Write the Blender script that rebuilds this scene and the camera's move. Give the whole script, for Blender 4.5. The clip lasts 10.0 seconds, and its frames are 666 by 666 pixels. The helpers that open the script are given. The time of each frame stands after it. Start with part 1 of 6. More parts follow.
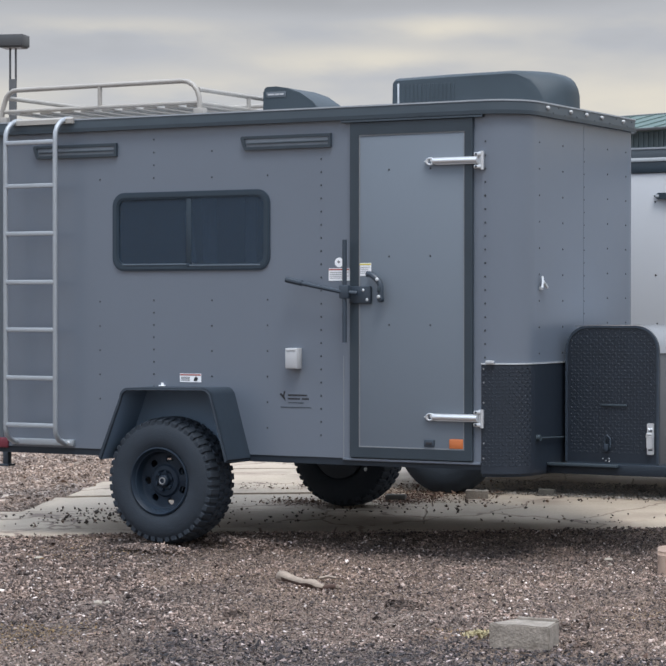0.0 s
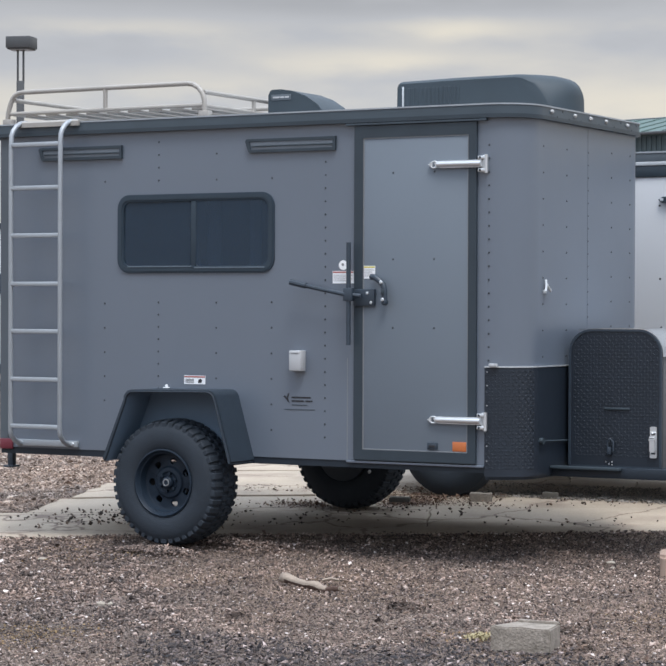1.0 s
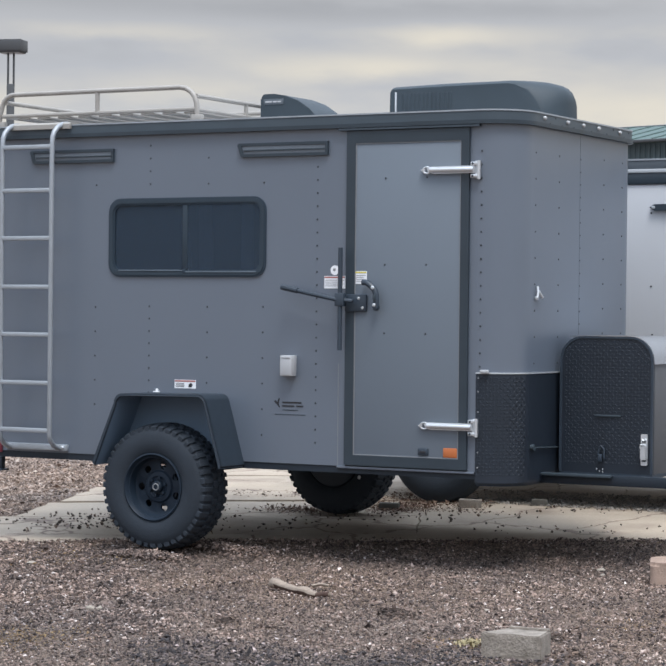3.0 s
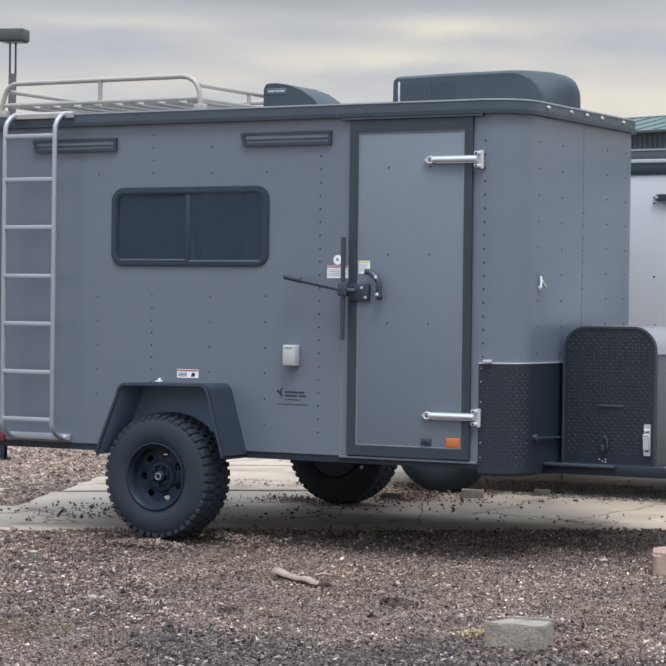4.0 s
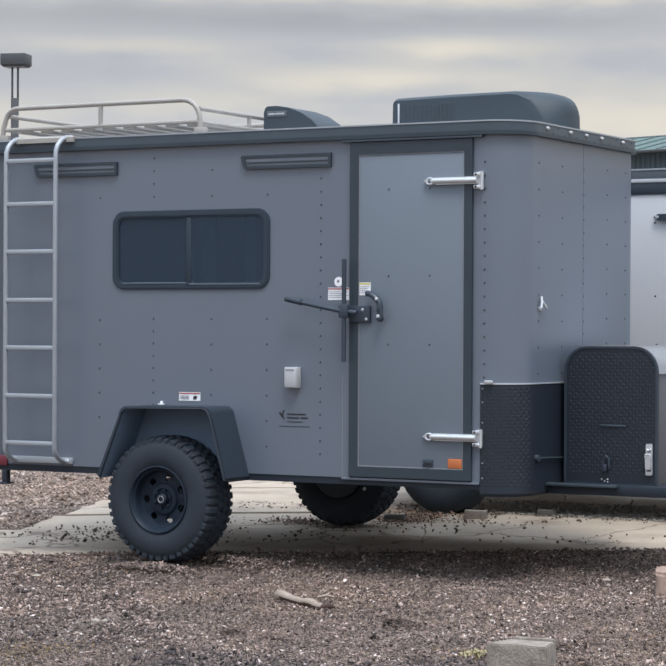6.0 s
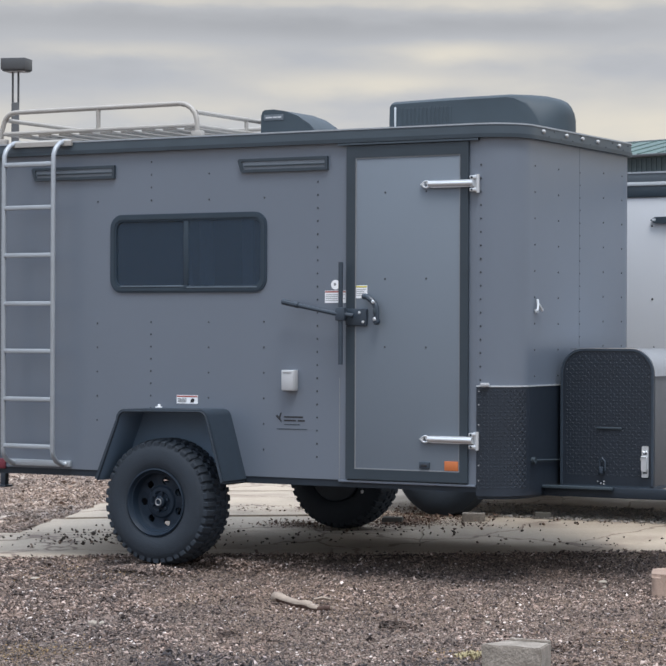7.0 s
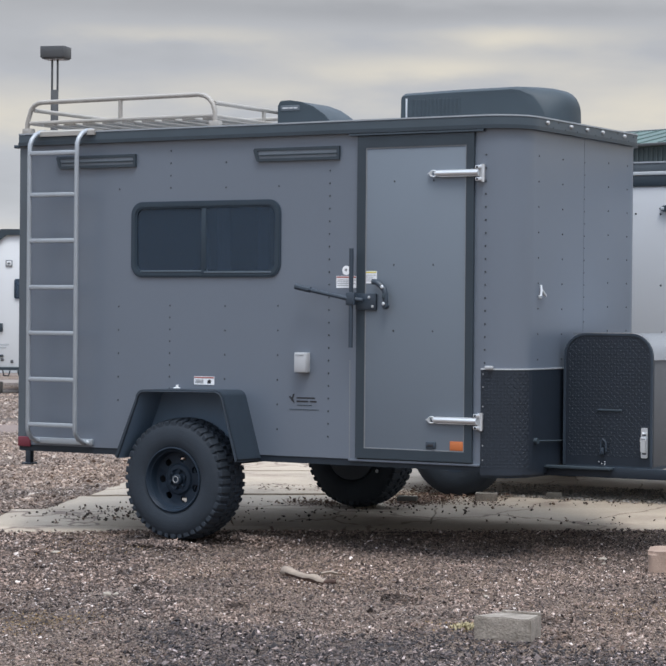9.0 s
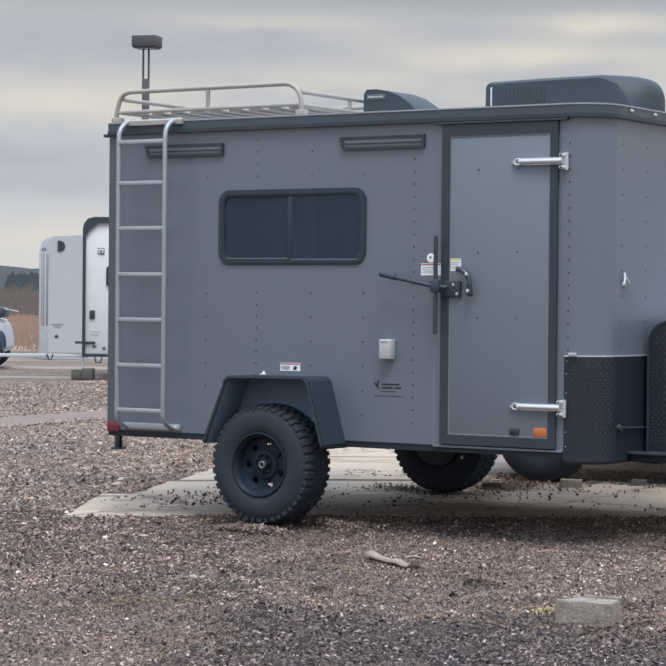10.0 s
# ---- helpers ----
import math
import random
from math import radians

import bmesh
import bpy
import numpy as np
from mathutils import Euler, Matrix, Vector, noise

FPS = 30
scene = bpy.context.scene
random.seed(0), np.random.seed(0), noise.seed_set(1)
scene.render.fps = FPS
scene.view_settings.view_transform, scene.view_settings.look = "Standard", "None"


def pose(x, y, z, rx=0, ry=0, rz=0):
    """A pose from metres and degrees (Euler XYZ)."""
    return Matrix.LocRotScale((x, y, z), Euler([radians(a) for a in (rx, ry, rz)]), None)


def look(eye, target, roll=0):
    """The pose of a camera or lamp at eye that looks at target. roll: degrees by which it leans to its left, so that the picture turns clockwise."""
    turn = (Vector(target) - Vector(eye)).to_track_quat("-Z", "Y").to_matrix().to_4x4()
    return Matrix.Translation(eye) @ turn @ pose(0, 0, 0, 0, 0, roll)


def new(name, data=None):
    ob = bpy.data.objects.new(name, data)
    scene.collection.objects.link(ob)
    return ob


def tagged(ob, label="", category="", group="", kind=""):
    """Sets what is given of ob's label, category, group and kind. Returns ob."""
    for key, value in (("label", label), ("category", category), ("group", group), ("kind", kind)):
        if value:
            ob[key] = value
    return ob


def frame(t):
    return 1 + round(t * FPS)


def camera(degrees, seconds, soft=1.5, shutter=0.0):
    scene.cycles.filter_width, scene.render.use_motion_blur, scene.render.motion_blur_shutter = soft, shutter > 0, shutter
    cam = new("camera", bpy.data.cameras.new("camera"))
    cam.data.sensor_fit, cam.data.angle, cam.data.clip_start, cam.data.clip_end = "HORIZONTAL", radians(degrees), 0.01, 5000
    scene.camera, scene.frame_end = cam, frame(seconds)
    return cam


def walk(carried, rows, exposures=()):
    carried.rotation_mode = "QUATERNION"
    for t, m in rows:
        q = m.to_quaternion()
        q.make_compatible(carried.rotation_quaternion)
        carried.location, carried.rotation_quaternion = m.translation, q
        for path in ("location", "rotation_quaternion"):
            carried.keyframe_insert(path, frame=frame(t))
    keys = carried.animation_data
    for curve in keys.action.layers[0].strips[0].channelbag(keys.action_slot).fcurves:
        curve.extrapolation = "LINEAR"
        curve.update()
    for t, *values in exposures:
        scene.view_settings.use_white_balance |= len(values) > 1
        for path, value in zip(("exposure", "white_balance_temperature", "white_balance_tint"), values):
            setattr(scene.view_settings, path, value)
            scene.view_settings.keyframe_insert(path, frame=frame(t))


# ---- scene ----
cam = camera(16.4073, 10.0, soft=1.93)
# seconds, eye, (tilt from straight down, turn to the left of +y), lean
PATH = [
    (0, (6.7431, -12.3847, 1.5393), (89.3515, 29.2455), 0.015),
    (0.5, (6.7727, -12.4019, 1.5421), (89.3322, 29.3915), 0.095),
    (1, (6.7812, -12.3961, 1.5409), (89.4098, 29.4529), 0.209),
    (1.5, (6.7855, -12.4041, 1.5350), (89.5675, 29.3827), 0.376),
    (2, (6.7760, -12.4030, 1.5369), (89.6608, 29.2637), 0.469),
    (2.5, (6.7607, -12.3947, 1.5375), (89.6608, 29.1647), 0.536),
    (4, (6.7291, -12.3864, 1.5292), (89.3278, 29.1384), 0.703),
    (4.5, (6.7280, -12.3774, 1.5308), (89.4226, 29.1615), 0.630),
    (5, (6.7393, -12.3779, 1.5330), (89.6025, 29.1930), 0.486),
    (5.5, (6.7470, -12.3838, 1.5345), (89.7599, 29.2353), 0.328),
    (7, (6.8131, -12.3979, 1.5193), (89.9816, 29.3692), 0.217),
    (7.5, (6.8725, -12.4645, 1.5300), (89.9160, 29.7142), 0.277),
    (8, (7.0338, -12.5516, 1.5341), (89.8739, 30.1797), 0.323),
    (8.5, (7.1964, -12.6274, 1.5338), (89.7112, 30.4683), 0.379),
    (9, (7.2857, -12.6969, 1.5164), (89.5941, 30.6685), 0.476),
    (9.5, (7.3278, -12.7194, 1.5137), (89.4255, 31.3260), 0.556),
    (10, (7.4006, -12.7886, 1.5124), (89.2709, 32.9628), 0.544),
]


def aimed(eye, tilt, turn, lean):
    return Matrix.Translation(eye) @ pose(0, 0, 0, tilt, 0, turn) @ pose(0, 0, 0, 0, 0, lean)


walk(cam, [(t, aimed(eye, a[0], a[1], lean)) for t, eye, a, lean in PATH],
     exposures=[(0, 0.02), (0.5, 0.05), (1, 0.08), (2, -0.05), (2.5, 0.0), (4, 0.10), (4.5, 0.07), (5, 0.03), (5.5, 0.07), (7, 0.04), (7.5, 0.02), (8, 0.03), (8.5, -0.03), (9.5, 0.0), (10, 0.0)])

# ---- light ----
SKY = 1.0
world = bpy.data.worlds.new("overcast_sky")
scene.world = world
world.use_nodes = True
wt = world.node_tree
wt.nodes.clear()


def wmath(op, a, b=None, c=None):
    n = wt.nodes.new("ShaderNodeMath")
    n.operation = op
    for i, v in enumerate((a, b, c)):
        if v is None:
            continue
        if isinstance(v, (int, float)):
            n.inputs[i].default_value = v
        else:
            wt.links.new(v, n.inputs[i])
    return n.outputs[0]


def wmix(f, a, b):
    n = wt.nodes.new("ShaderNodeMix")
    n.data_type = "RGBA"
    for k, v in ((0, f), (6, a), (7, b)):
        if isinstance(v, tuple):
            n.inputs[k].default_value = (*v, 1)
        elif isinstance(v, (int, float)):
            n.inputs[k].default_value = v
        else:
            wt.links.new(v, n.inputs[k])
    return n.outputs[2]


def wnoise(vec, scale, detail, rough=0.5):
    n = wt.nodes.new("ShaderNodeTexNoise")
    n.inputs["Scale"].default_value, n.inputs["Detail"].default_value, n.inputs["Roughness"].default_value = scale, detail, rough
    wt.links.new(vec, n.inputs["Vector"])
    return n.outputs["Fac"]


wtc = wt.nodes.new("ShaderNodeTexCoord")
wsep = wt.nodes.new("ShaderNodeSeparateXYZ")
wt.links.new(wtc.outputs["Generated"], wsep.inputs[0])
wx, wy, wz = wsep.outputs
elev = wmath("ARCSINE", wz)
azim = wmath("ARCTAN2", wmath("MULTIPLY", wx, -1.0), wy)
wcomb = wt.nodes.new("ShaderNodeCombineXYZ")
wt.links.new(wmath("MULTIPLY", azim, 1.6), wcomb.inputs[0])
wt.links.new(wmath("MULTIPLY", elev, 5.0), wcomb.inputs[1])
soft = wnoise(wcomb.outputs[0], 5.0, 4.0, 0.55)
fine = wnoise(wcomb.outputs[0], 17.0, 5.0, 0.5)
ramp = wt.nodes.new("ShaderNodeValToRGB")
wt.links.new(elev, ramp.inputs[0])
for k, (p, c) in enumerate(((0.0, (0.69, 0.69, 0.69)), (0.05, (0.565, 0.59, 0.63)), (0.10, (0.49, 0.51, 0.55)), (0.16, (0.47, 0.48, 0.50)), (0.26, (0.80, 0.87, 0.99)),
                            (0.45, (0.92, 1.04, 1.24)), (1.0, (1.60, 1.82, 2.18)))):
    e = ramp.color_ramp.elements[k] if k < 2 else ramp.color_ramp.elements.new(p)
    e.position, e.color = p, (*c, 1)
low = wmath("SUBTRACT", 1.0, wmath("MINIMUM", wmath("MULTIPLY", wmath("MAXIMUM", elev, 0.0), 3.0), 1.0))
# cloud banks: azimuth (to the left of +y), elevation, half widths, weight
BANKS = [(0.462, 0.1205, 0.022, 0.0042, 0.62), (0.497, 0.107, 0.045, 0.0050, 0.70), (0.61, 0.121, 0.045, 0.0030, 0.35),
         (0.560, 0.096, 0.040, 0.006, 0.45), (0.37, 0.088, 0.08, 0.010, 0.60), (0.655, 0.085, 0.04, 0.010, 0.30),
         (0.71, 0.057, 0.06, 0.013, -0.30), (0.70, 0.085, 0.05, 0.010, 0.35), (0.70, 0.026, 0.08, 0.009, 0.35), (0.61, 0.109, 0.040, 0.005, -0.25),
         (0.595, 0.1335, 0.06, 0.0042, -0.50), (0.435, 0.1315, 0.05, 0.0045, -0.65), (0.52, 0.130, 0.04, 0.0040, -0.40),
         (0.60, 0.1425, 0.10, 0.0030, 0.45), (0.42, 0.1420, 0.08, 0.0030, 0.50), (0.375, 0.114, 0.035, 0.006, -0.15), (0.41, 0.110, 0.09, 0.020, 0.10), (-0.25, 0.16, 0.30, 0.10, 2.0)]
total = None
for a0, e0, sa, se, wgt in BANKS:
    da = wmath("DIVIDE", wmath("SUBTRACT", azim, a0), sa)
    de = wmath("DIVIDE", wmath("ADD", wmath("SUBTRACT", elev, e0), wmath("MULTIPLY", wmath("SUBTRACT", fine, 0.5), 0.007)), se)
    g = wmath("EXPONENT", wmath("MULTIPLY", wmath("ADD", wmath("MULTIPLY", da, da), wmath("MULTIPLY", de, de)), -0.7))
    g = wmath("MULTIPLY", g, wgt)
    total = g if total is None else wmath("ADD", total, g)
streak = wmath("ADD", total, wmath("MULTIPLY", wmath("SUBTRACT", soft, 0.5), 0.9))
streak = wmath("ADD", streak, wmath("MULTIPLY", wmath("SUBTRACT", fine, 0.5), 0.55))
bright = wmath("MULTIPLY", wmath("MAXIMUM", streak, 0.0), low)
dark = wmath("MULTIPLY", wmath("MAXIMUM", wmath("MULTIPLY", streak, -1.0), 0.0), low)
col = wmix(wmath("MINIMUM", wmath("MULTIPLY", bright, 1.7), 0.95), ramp.outputs[0], (0.765, 0.72, 0.625))
col = wmix(wmath("MINIMUM", wmath("MULTIPLY", dark, 1.1), 1.0), col, (0.29, 0.305, 0.335))
bg = wt.nodes.new("ShaderNodeBackground")
wt.links.new(col, bg.inputs[0])
bg.inputs[1].default_value = SKY
wout = wt.nodes.new("ShaderNodeOutputWorld")
wt.links.new(bg.outputs[0], wout.inputs[0])

sun_data = bpy.data.lights.new("sun", "SUN")
sun_data.energy, sun_data.angle, sun_data.color = 2.45, radians(20), (1.0, 0.97, 0.93)
sun = new("sun", sun_data)
sun.matrix_world = look((4.6, -4.8, 14), (0, 0, 0))

# ---- materials ----


def mat(name, color, rough=0.5, metal=0.0, var=0.12, scale=3.0, grain=0.0, grain_scale=150.0, bump=0.0, bump_scale=200.0, spec=0.5, tint=None):
    """A painted, cast or worn surface: broad stains, fine grain and a little relief."""
    m = bpy.data.materials.new(name)
    m.use_nodes = True
    t = m.node_tree
    b = t.nodes["Principled BSDF"]
    b.inputs["Roughness"].default_value, b.inputs["Metallic"].default_value = rough, metal
    b.inputs["Specular IOR Level"].default_value = spec
    pos = t.nodes.new("ShaderNodeNewGeometry").outputs["Position"]

    def nz(s, d=4.0):
        n = t.nodes.new("ShaderNodeTexNoise")
        n.inputs["Scale"].default_value, n.inputs["Detail"].default_value = s, d
        t.links.new(pos, n.inputs["Vector"])
        return n.outputs["Fac"]

    def mixed(f, a, c):
        n = t.nodes.new("ShaderNodeMix")
        n.data_type = "RGBA"
        t.links.new(f, n.inputs[0])
        for k, v in ((6, a), (7, c)):
            if isinstance(v, tuple):
                n.inputs[k].default_value = (*v, 1)
            else:
                t.links.new(v, n.inputs[k])
        return n.outputs[2]

    lo = tuple(max(0.0, c * (1 - var)) for c in color)
    hi = tuple(min(1.0, c * (1 + var)) for c in (tint or color))
    out = mixed(nz(scale), lo, hi)
    if grain:
        g = mixed(nz(grain_scale, 3.0), tuple([1 - grain] * 3), tuple([1 + grain] * 3))
        n = t.nodes.new("ShaderNodeMix")
        n.data_type, n.blend_type = "RGBA", "MULTIPLY"
        n.inputs[0].default_value = 1.0
        t.links.new(out, n.inputs[6])
        t.links.new(g, n.inputs[7])
        out = n.outputs[2]
    t.links.new(out, b.inputs["Base Color"])
    r = t.nodes.new("ShaderNodeMapRange")
    r.inputs["To Min"].default_value, r.inputs["To Max"].default_value = max(0.02, rough * 0.88), min(1.0, rough * 1.12)
    t.links.new(nz(scale * 4), r.inputs[0])
    t.links.new(r.outputs[0], b.inputs["Roughness"])
    if bump:
        bn = t.nodes.new("ShaderNodeBump")
        bn.inputs["Strength"].default_value, bn.inputs["Distance"].default_value = min(1.0, bump), 0.01
        t.links.new(nz(bump_scale, 4.0), bn.inputs["Height"])
        t.links.new(bn.outputs[0], b.inputs["Normal"])
    return m


GREY = mat("grey_paint", (0.1176, 0.1429, 0.1816), 0.37, var=0.05, scale=1.2, spec=0.9)
GREYDOOR = mat("grey_door_paint", (0.1598, 0.1898, 0.2258), 0.6, var=0.05, scale=1.0, bump=0.03, bump_scale=5.0, spec=0.28)
TRIM = mat("charcoal_trim", (0.0261, 0.0391, 0.0521), 0.45, var=0.2, scale=6)
FASCIA = mat("charcoal_roof_edge", (0.0521, 0.0721, 0.0903), 0.42, var=0.18, scale=4)
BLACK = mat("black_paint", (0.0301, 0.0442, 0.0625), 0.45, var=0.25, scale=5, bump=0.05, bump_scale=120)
PLATE = mat("black_tread_plate", (0.0122, 0.0189, 0.0298), 0.48, var=0.25, scale=5)
# lugs paler than their plate: edge highlights put into the colour
LUG = mat("highlit_tread_lugs", (0.0175, 0.0254, 0.0359), 0.5, var=0.25, scale=9, spec=0.35)
# frame rails: darker than black_paint, the shade low under the body in its colour
RAILBLK = mat("shaded_frame_black", (0.0167, 0.0246, 0.0354), 0.5, var=0.25, scale=5, spec=0.35)
LINER = mat("dark_inner_liner", (0.1328, 0.1926, 0.2689), 0.7, var=0.15, scale=5)
# for the branch: bark at its end, and shade painted along its underside
BARKSHADE = mat("dark_bark_and_undershade", (0.085, 0.052, 0.042), 0.95, var=0.4, scale=25, bump=0.5, bump_scale=90)
FENDER = mat("black_plastic", (0.0188, 0.0301, 0.0448), 0.55, var=0.2, scale=8, bump=0.08, bump_scale=300)
RUBBER = mat("tyre_rubber", (0.0175, 0.0258, 0.0374), 0.8, var=0.25, scale=10, grain=0.2, bump=0.25, bump_scale=110)
RIMBLK = mat("black_wheel_paint", (0.0135, 0.0230, 0.0372), 0.5, var=0.2, scale=8, spec=0.22)
ALU = mat("brushed_aluminium", (0.3470, 0.3767, 0.4096), 0.48, metal=0.35, var=0.12, scale=12, bump=0.03, bump_scale=300)
RACKM = mat("weathered_rack_aluminium", (0.3531, 0.3362, 0.3129), 0.6, metal=0.2, var=0.14, scale=10)
ALUPOL = mat("polished_aluminium", (0.74, 0.76, 0.78), 0.10, metal=1.0, var=0.06, scale=6)
CHROME = mat("bright_plated_steel", (0.6944, 0.7168, 0.7392), 0.42, metal=0.8, var=0.06, scale=20)
SCREW = mat("dull_screw_heads", (0.030, 0.036, 0.044), 0.5)
ZINC = mat("zinc_plated_steel", (0.60, 0.63, 0.66), 0.42, metal=0.55, var=0.08, scale=20)
BOXFRONT = mat("dull_aluminium_sheet", (0.105, 0.11, 0.118), 0.5, metal=0.2, var=0.15, scale=6)
WHITE = mat("white_trailer_paint", (0.4864, 0.5009, 0.5252), 0.38, var=0.04, scale=1.5)
FARWHITE = mat("clean_white_panels", (0.6462, 0.6670, 0.6879), 0.4, var=0.04, scale=1.5)
OFFWHITE = mat("pale_grey_paint", (0.4295, 0.4561, 0.4846), 0.4, var=0.05, scale=1.5)
DARKGREY = mat("dark_grey_sheet", (0.083, 0.10, 0.117), 0.5, var=0.1, scale=2)
ACGREY = mat("grey_moulded_plastic", (0.0399, 0.0554, 0.0684), 0.55, var=0.15, scale=5, bump=0.05, bump_scale=200, spec=0.3)
DECAL = mat("white_decal", (0.8501, 0.8642, 0.8925), 0.5, var=0.04)
INK = mat("black_ink", (0.02, 0.02, 0.025), 0.6)
REDINK = mat("red_ink", (0.36, 0.11, 0.10), 0.6)
YELLOW = mat("yellow_ink", (0.62, 0.55, 0.12), 0.6)
ORANGE = mat("orange_reflector", (0.50, 0.15, 0.05), 0.35)
BEAD = mat("dark_glazing_bead", (0.0276, 0.0438, 0.0624), 0.6, var=0.1, scale=6, spec=0.3)
WINFRAME = mat("black_window_frame", (0.0297, 0.0450, 0.0612), 0.6, var=0.15, scale=6, spec=0.3)
WINTRACK = mat("dull_window_track", (0.105, 0.135, 0.165), 0.5, var=0.15, scale=6)
REDLENS = mat("red_lens", (0.1625, 0.0260, 0.0416), 0.35)
LENS = mat("smoky_lens", (0.1232, 0.1450, 0.1711), 0.3, var=0.15, scale=15)
CLEAR = mat("clear_marker_lens", (0.42, 0.43, 0.44), 0.25)
PVC = mat("white_plastic_cover", (0.4312, 0.4429, 0.4604), 0.5, var=0.05)
CONC = mat("grey_concrete_block", (0.1823, 0.1560, 0.1251), 0.92, var=0.4, scale=16, grain=0.35, grain_scale=90, bump=0.8, bump_scale=70, tint=(0.300, 0.265, 0.230))
ROADM = mat("pale_lane_surface", (0.225, 0.190, 0.168), 0.9, var=0.25, scale=0.7, grain=0.2, grain_scale=20)
PINK = mat("pink_landscape_stone", (0.3682, 0.2692, 0.2158), 0.9, var=0.35, scale=13, grain=0.2, grain_scale=110, bump=0.5, bump_scale=80)
SLABM = mat("weathered_concrete", (0.355, 0.298, 0.236), 0.9, var=0.22, scale=1.3, grain=0.18, grain_scale=45, bump=0.3, bump_scale=50, tint=(0.465, 0.393, 0.312))
BARK = mat("bleached_wood", (0.33, 0.27, 0.22), 0.9, var=0.4, scale=14, grain=0.3, grain_scale=80, bump=0.4, bump_scale=60)
POLE = mat("weathered_dark_metal", (0.0624, 0.0664, 0.0720), 0.5, var=0.15, scale=4)
GREENROOF = mat("green_metal_roof", (0.075, 0.122, 0.114), 0.65, var=0.1, scale=1.0)
HALLWALL = mat("blue_grey_metal_siding", (0.0940, 0.1436, 0.1703), 0.55, var=0.12, scale=2)
HALLRIB = mat("pale_siding_rib", (0.1155, 0.1682, 0.1980), 0.5, var=0.12, scale=3)
PLYWOOD = mat("dark_underside", (0.1500, 0.1600, 0.1800), 0.8, var=0.2, scale=4)
CONIFER = mat("dark_conifers", (0.0729, 0.0950, 0.1071), 0.95, var=0.4, scale=0.4)
CURTAIN = mat("pale_curtain", (0.5880, 0.6160, 0.6440), 0.9, var=0.1, scale=6)
FOREST = mat("far_conifer_wood", (0.027, 0.033, 0.038), 0.95, var=0.3, scale=0.05)
BARETREE = mat("bare_winter_trees", (0.1500, 0.1344, 0.1176), 0.95, var=0.3, scale=0.2)
DULL = mat("dull_grey_strip", (0.22, 0.23, 0.245), 0.5, var=0.1, scale=4)
BLOCKGREY = mat("dark_concrete", (0.0938, 0.0890, 0.0797), 0.9, var=0.3, scale=6, grain=0.2, grain_scale=60)
BRUSH = mat("winter_brush", (0.1320, 0.1140, 0.1104), 0.95, var=0.3, scale=0.3)
DRYGRASS = mat("dry_grass", (0.30, 0.205, 0.16), 0.95, var=0.3, scale=0.5)
TRACK = mat("pinkish_packed_dirt", (0.1860, 0.1422, 0.1256), 0.95, var=0.2, scale=2.5, grain=0.35, grain_scale=60, bump=0.4, bump_scale=60)
DIRT = mat("packed_dirt", (0.215, 0.172, 0.152), 0.95, var=0.2, scale=0.8, grain=0.25, grain_scale=30, bump=0.3, bump_scale=30)



def crack(m, scale, width, color):
    """Adds wandering cracks with dirt in them, and blotchy stains, to a material."""
    t = m.node_tree
    b = t.nodes["Principled BSDF"]
    old = b.inputs["Base Color"].links[0].from_socket
    pos = t.nodes.new("ShaderNodeNewGeometry").outputs["Position"]
    wob = t.nodes.new("ShaderNodeTexNoise")
    wob.inputs["Scale"].default_value, wob.inputs["Detail"].default_value = 2.2, 5.0
    t.links.new(pos, wob.inputs["Vector"])
    add = t.nodes.new("ShaderNodeVectorMath")
    add.operation = "MULTIPLY_ADD"
    add.inputs[1].default_value = (0.55, 0.55, 0.55)
    t.links.new(wob.outputs["Color"], add.inputs[0])
    t.links.new(pos, add.inputs[2])
    vor = t.nodes.new("ShaderNodeTexVoronoi")
    vor.feature = "DISTANCE_TO_EDGE"
    vor.inputs["Scale"].default_value = scale
    t.links.new(add.outputs[0], vor.inputs["Vector"])
    lim = t.nodes.new("ShaderNodeMapRange")
    lim.inputs["From Min"].default_value, lim.inputs["From Max"].default_value = width, width * 2.5
    lim.inputs["To Min"].default_value, lim.inputs["To Max"].default_value = 0.85, 0.0
    t.links.new(vor.outputs["Distance"], lim.inputs[0])
    blot = t.nodes.new("ShaderNodeTexNoise")
    blot.inputs["Scale"].default_value, blot.inputs["Detail"].default_value = 1.7, 6.0
    t.links.new(pos, blot.inputs["Vector"])
    bl = t.nodes.new("ShaderNodeMapRange")
    bl.inputs["From Min"].default_value, bl.inputs["From Max"].default_value, bl.inputs["To Max"].default_value = 0.52, 0.72, 0.55
    t.links.new(blot.outputs["Fac"], bl.inputs[0])
    mx = t.nodes.new("ShaderNodeMath")
    mx.operation = "MAXIMUM"
    t.links.new(lim.outputs[0], mx.inputs[0])
    t.links.new(bl.outputs[0], mx.inputs[1])
    mix = t.nodes.new("ShaderNodeMix")
    mix.data_type = "RGBA"
    t.links.new(mx.outputs[0], mix.inputs[0])
    t.links.new(old, mix.inputs[6])
    mix.inputs[7].default_value = (*color, 1)
    t.links.new(mix.outputs[2], b.inputs["Base Color"])


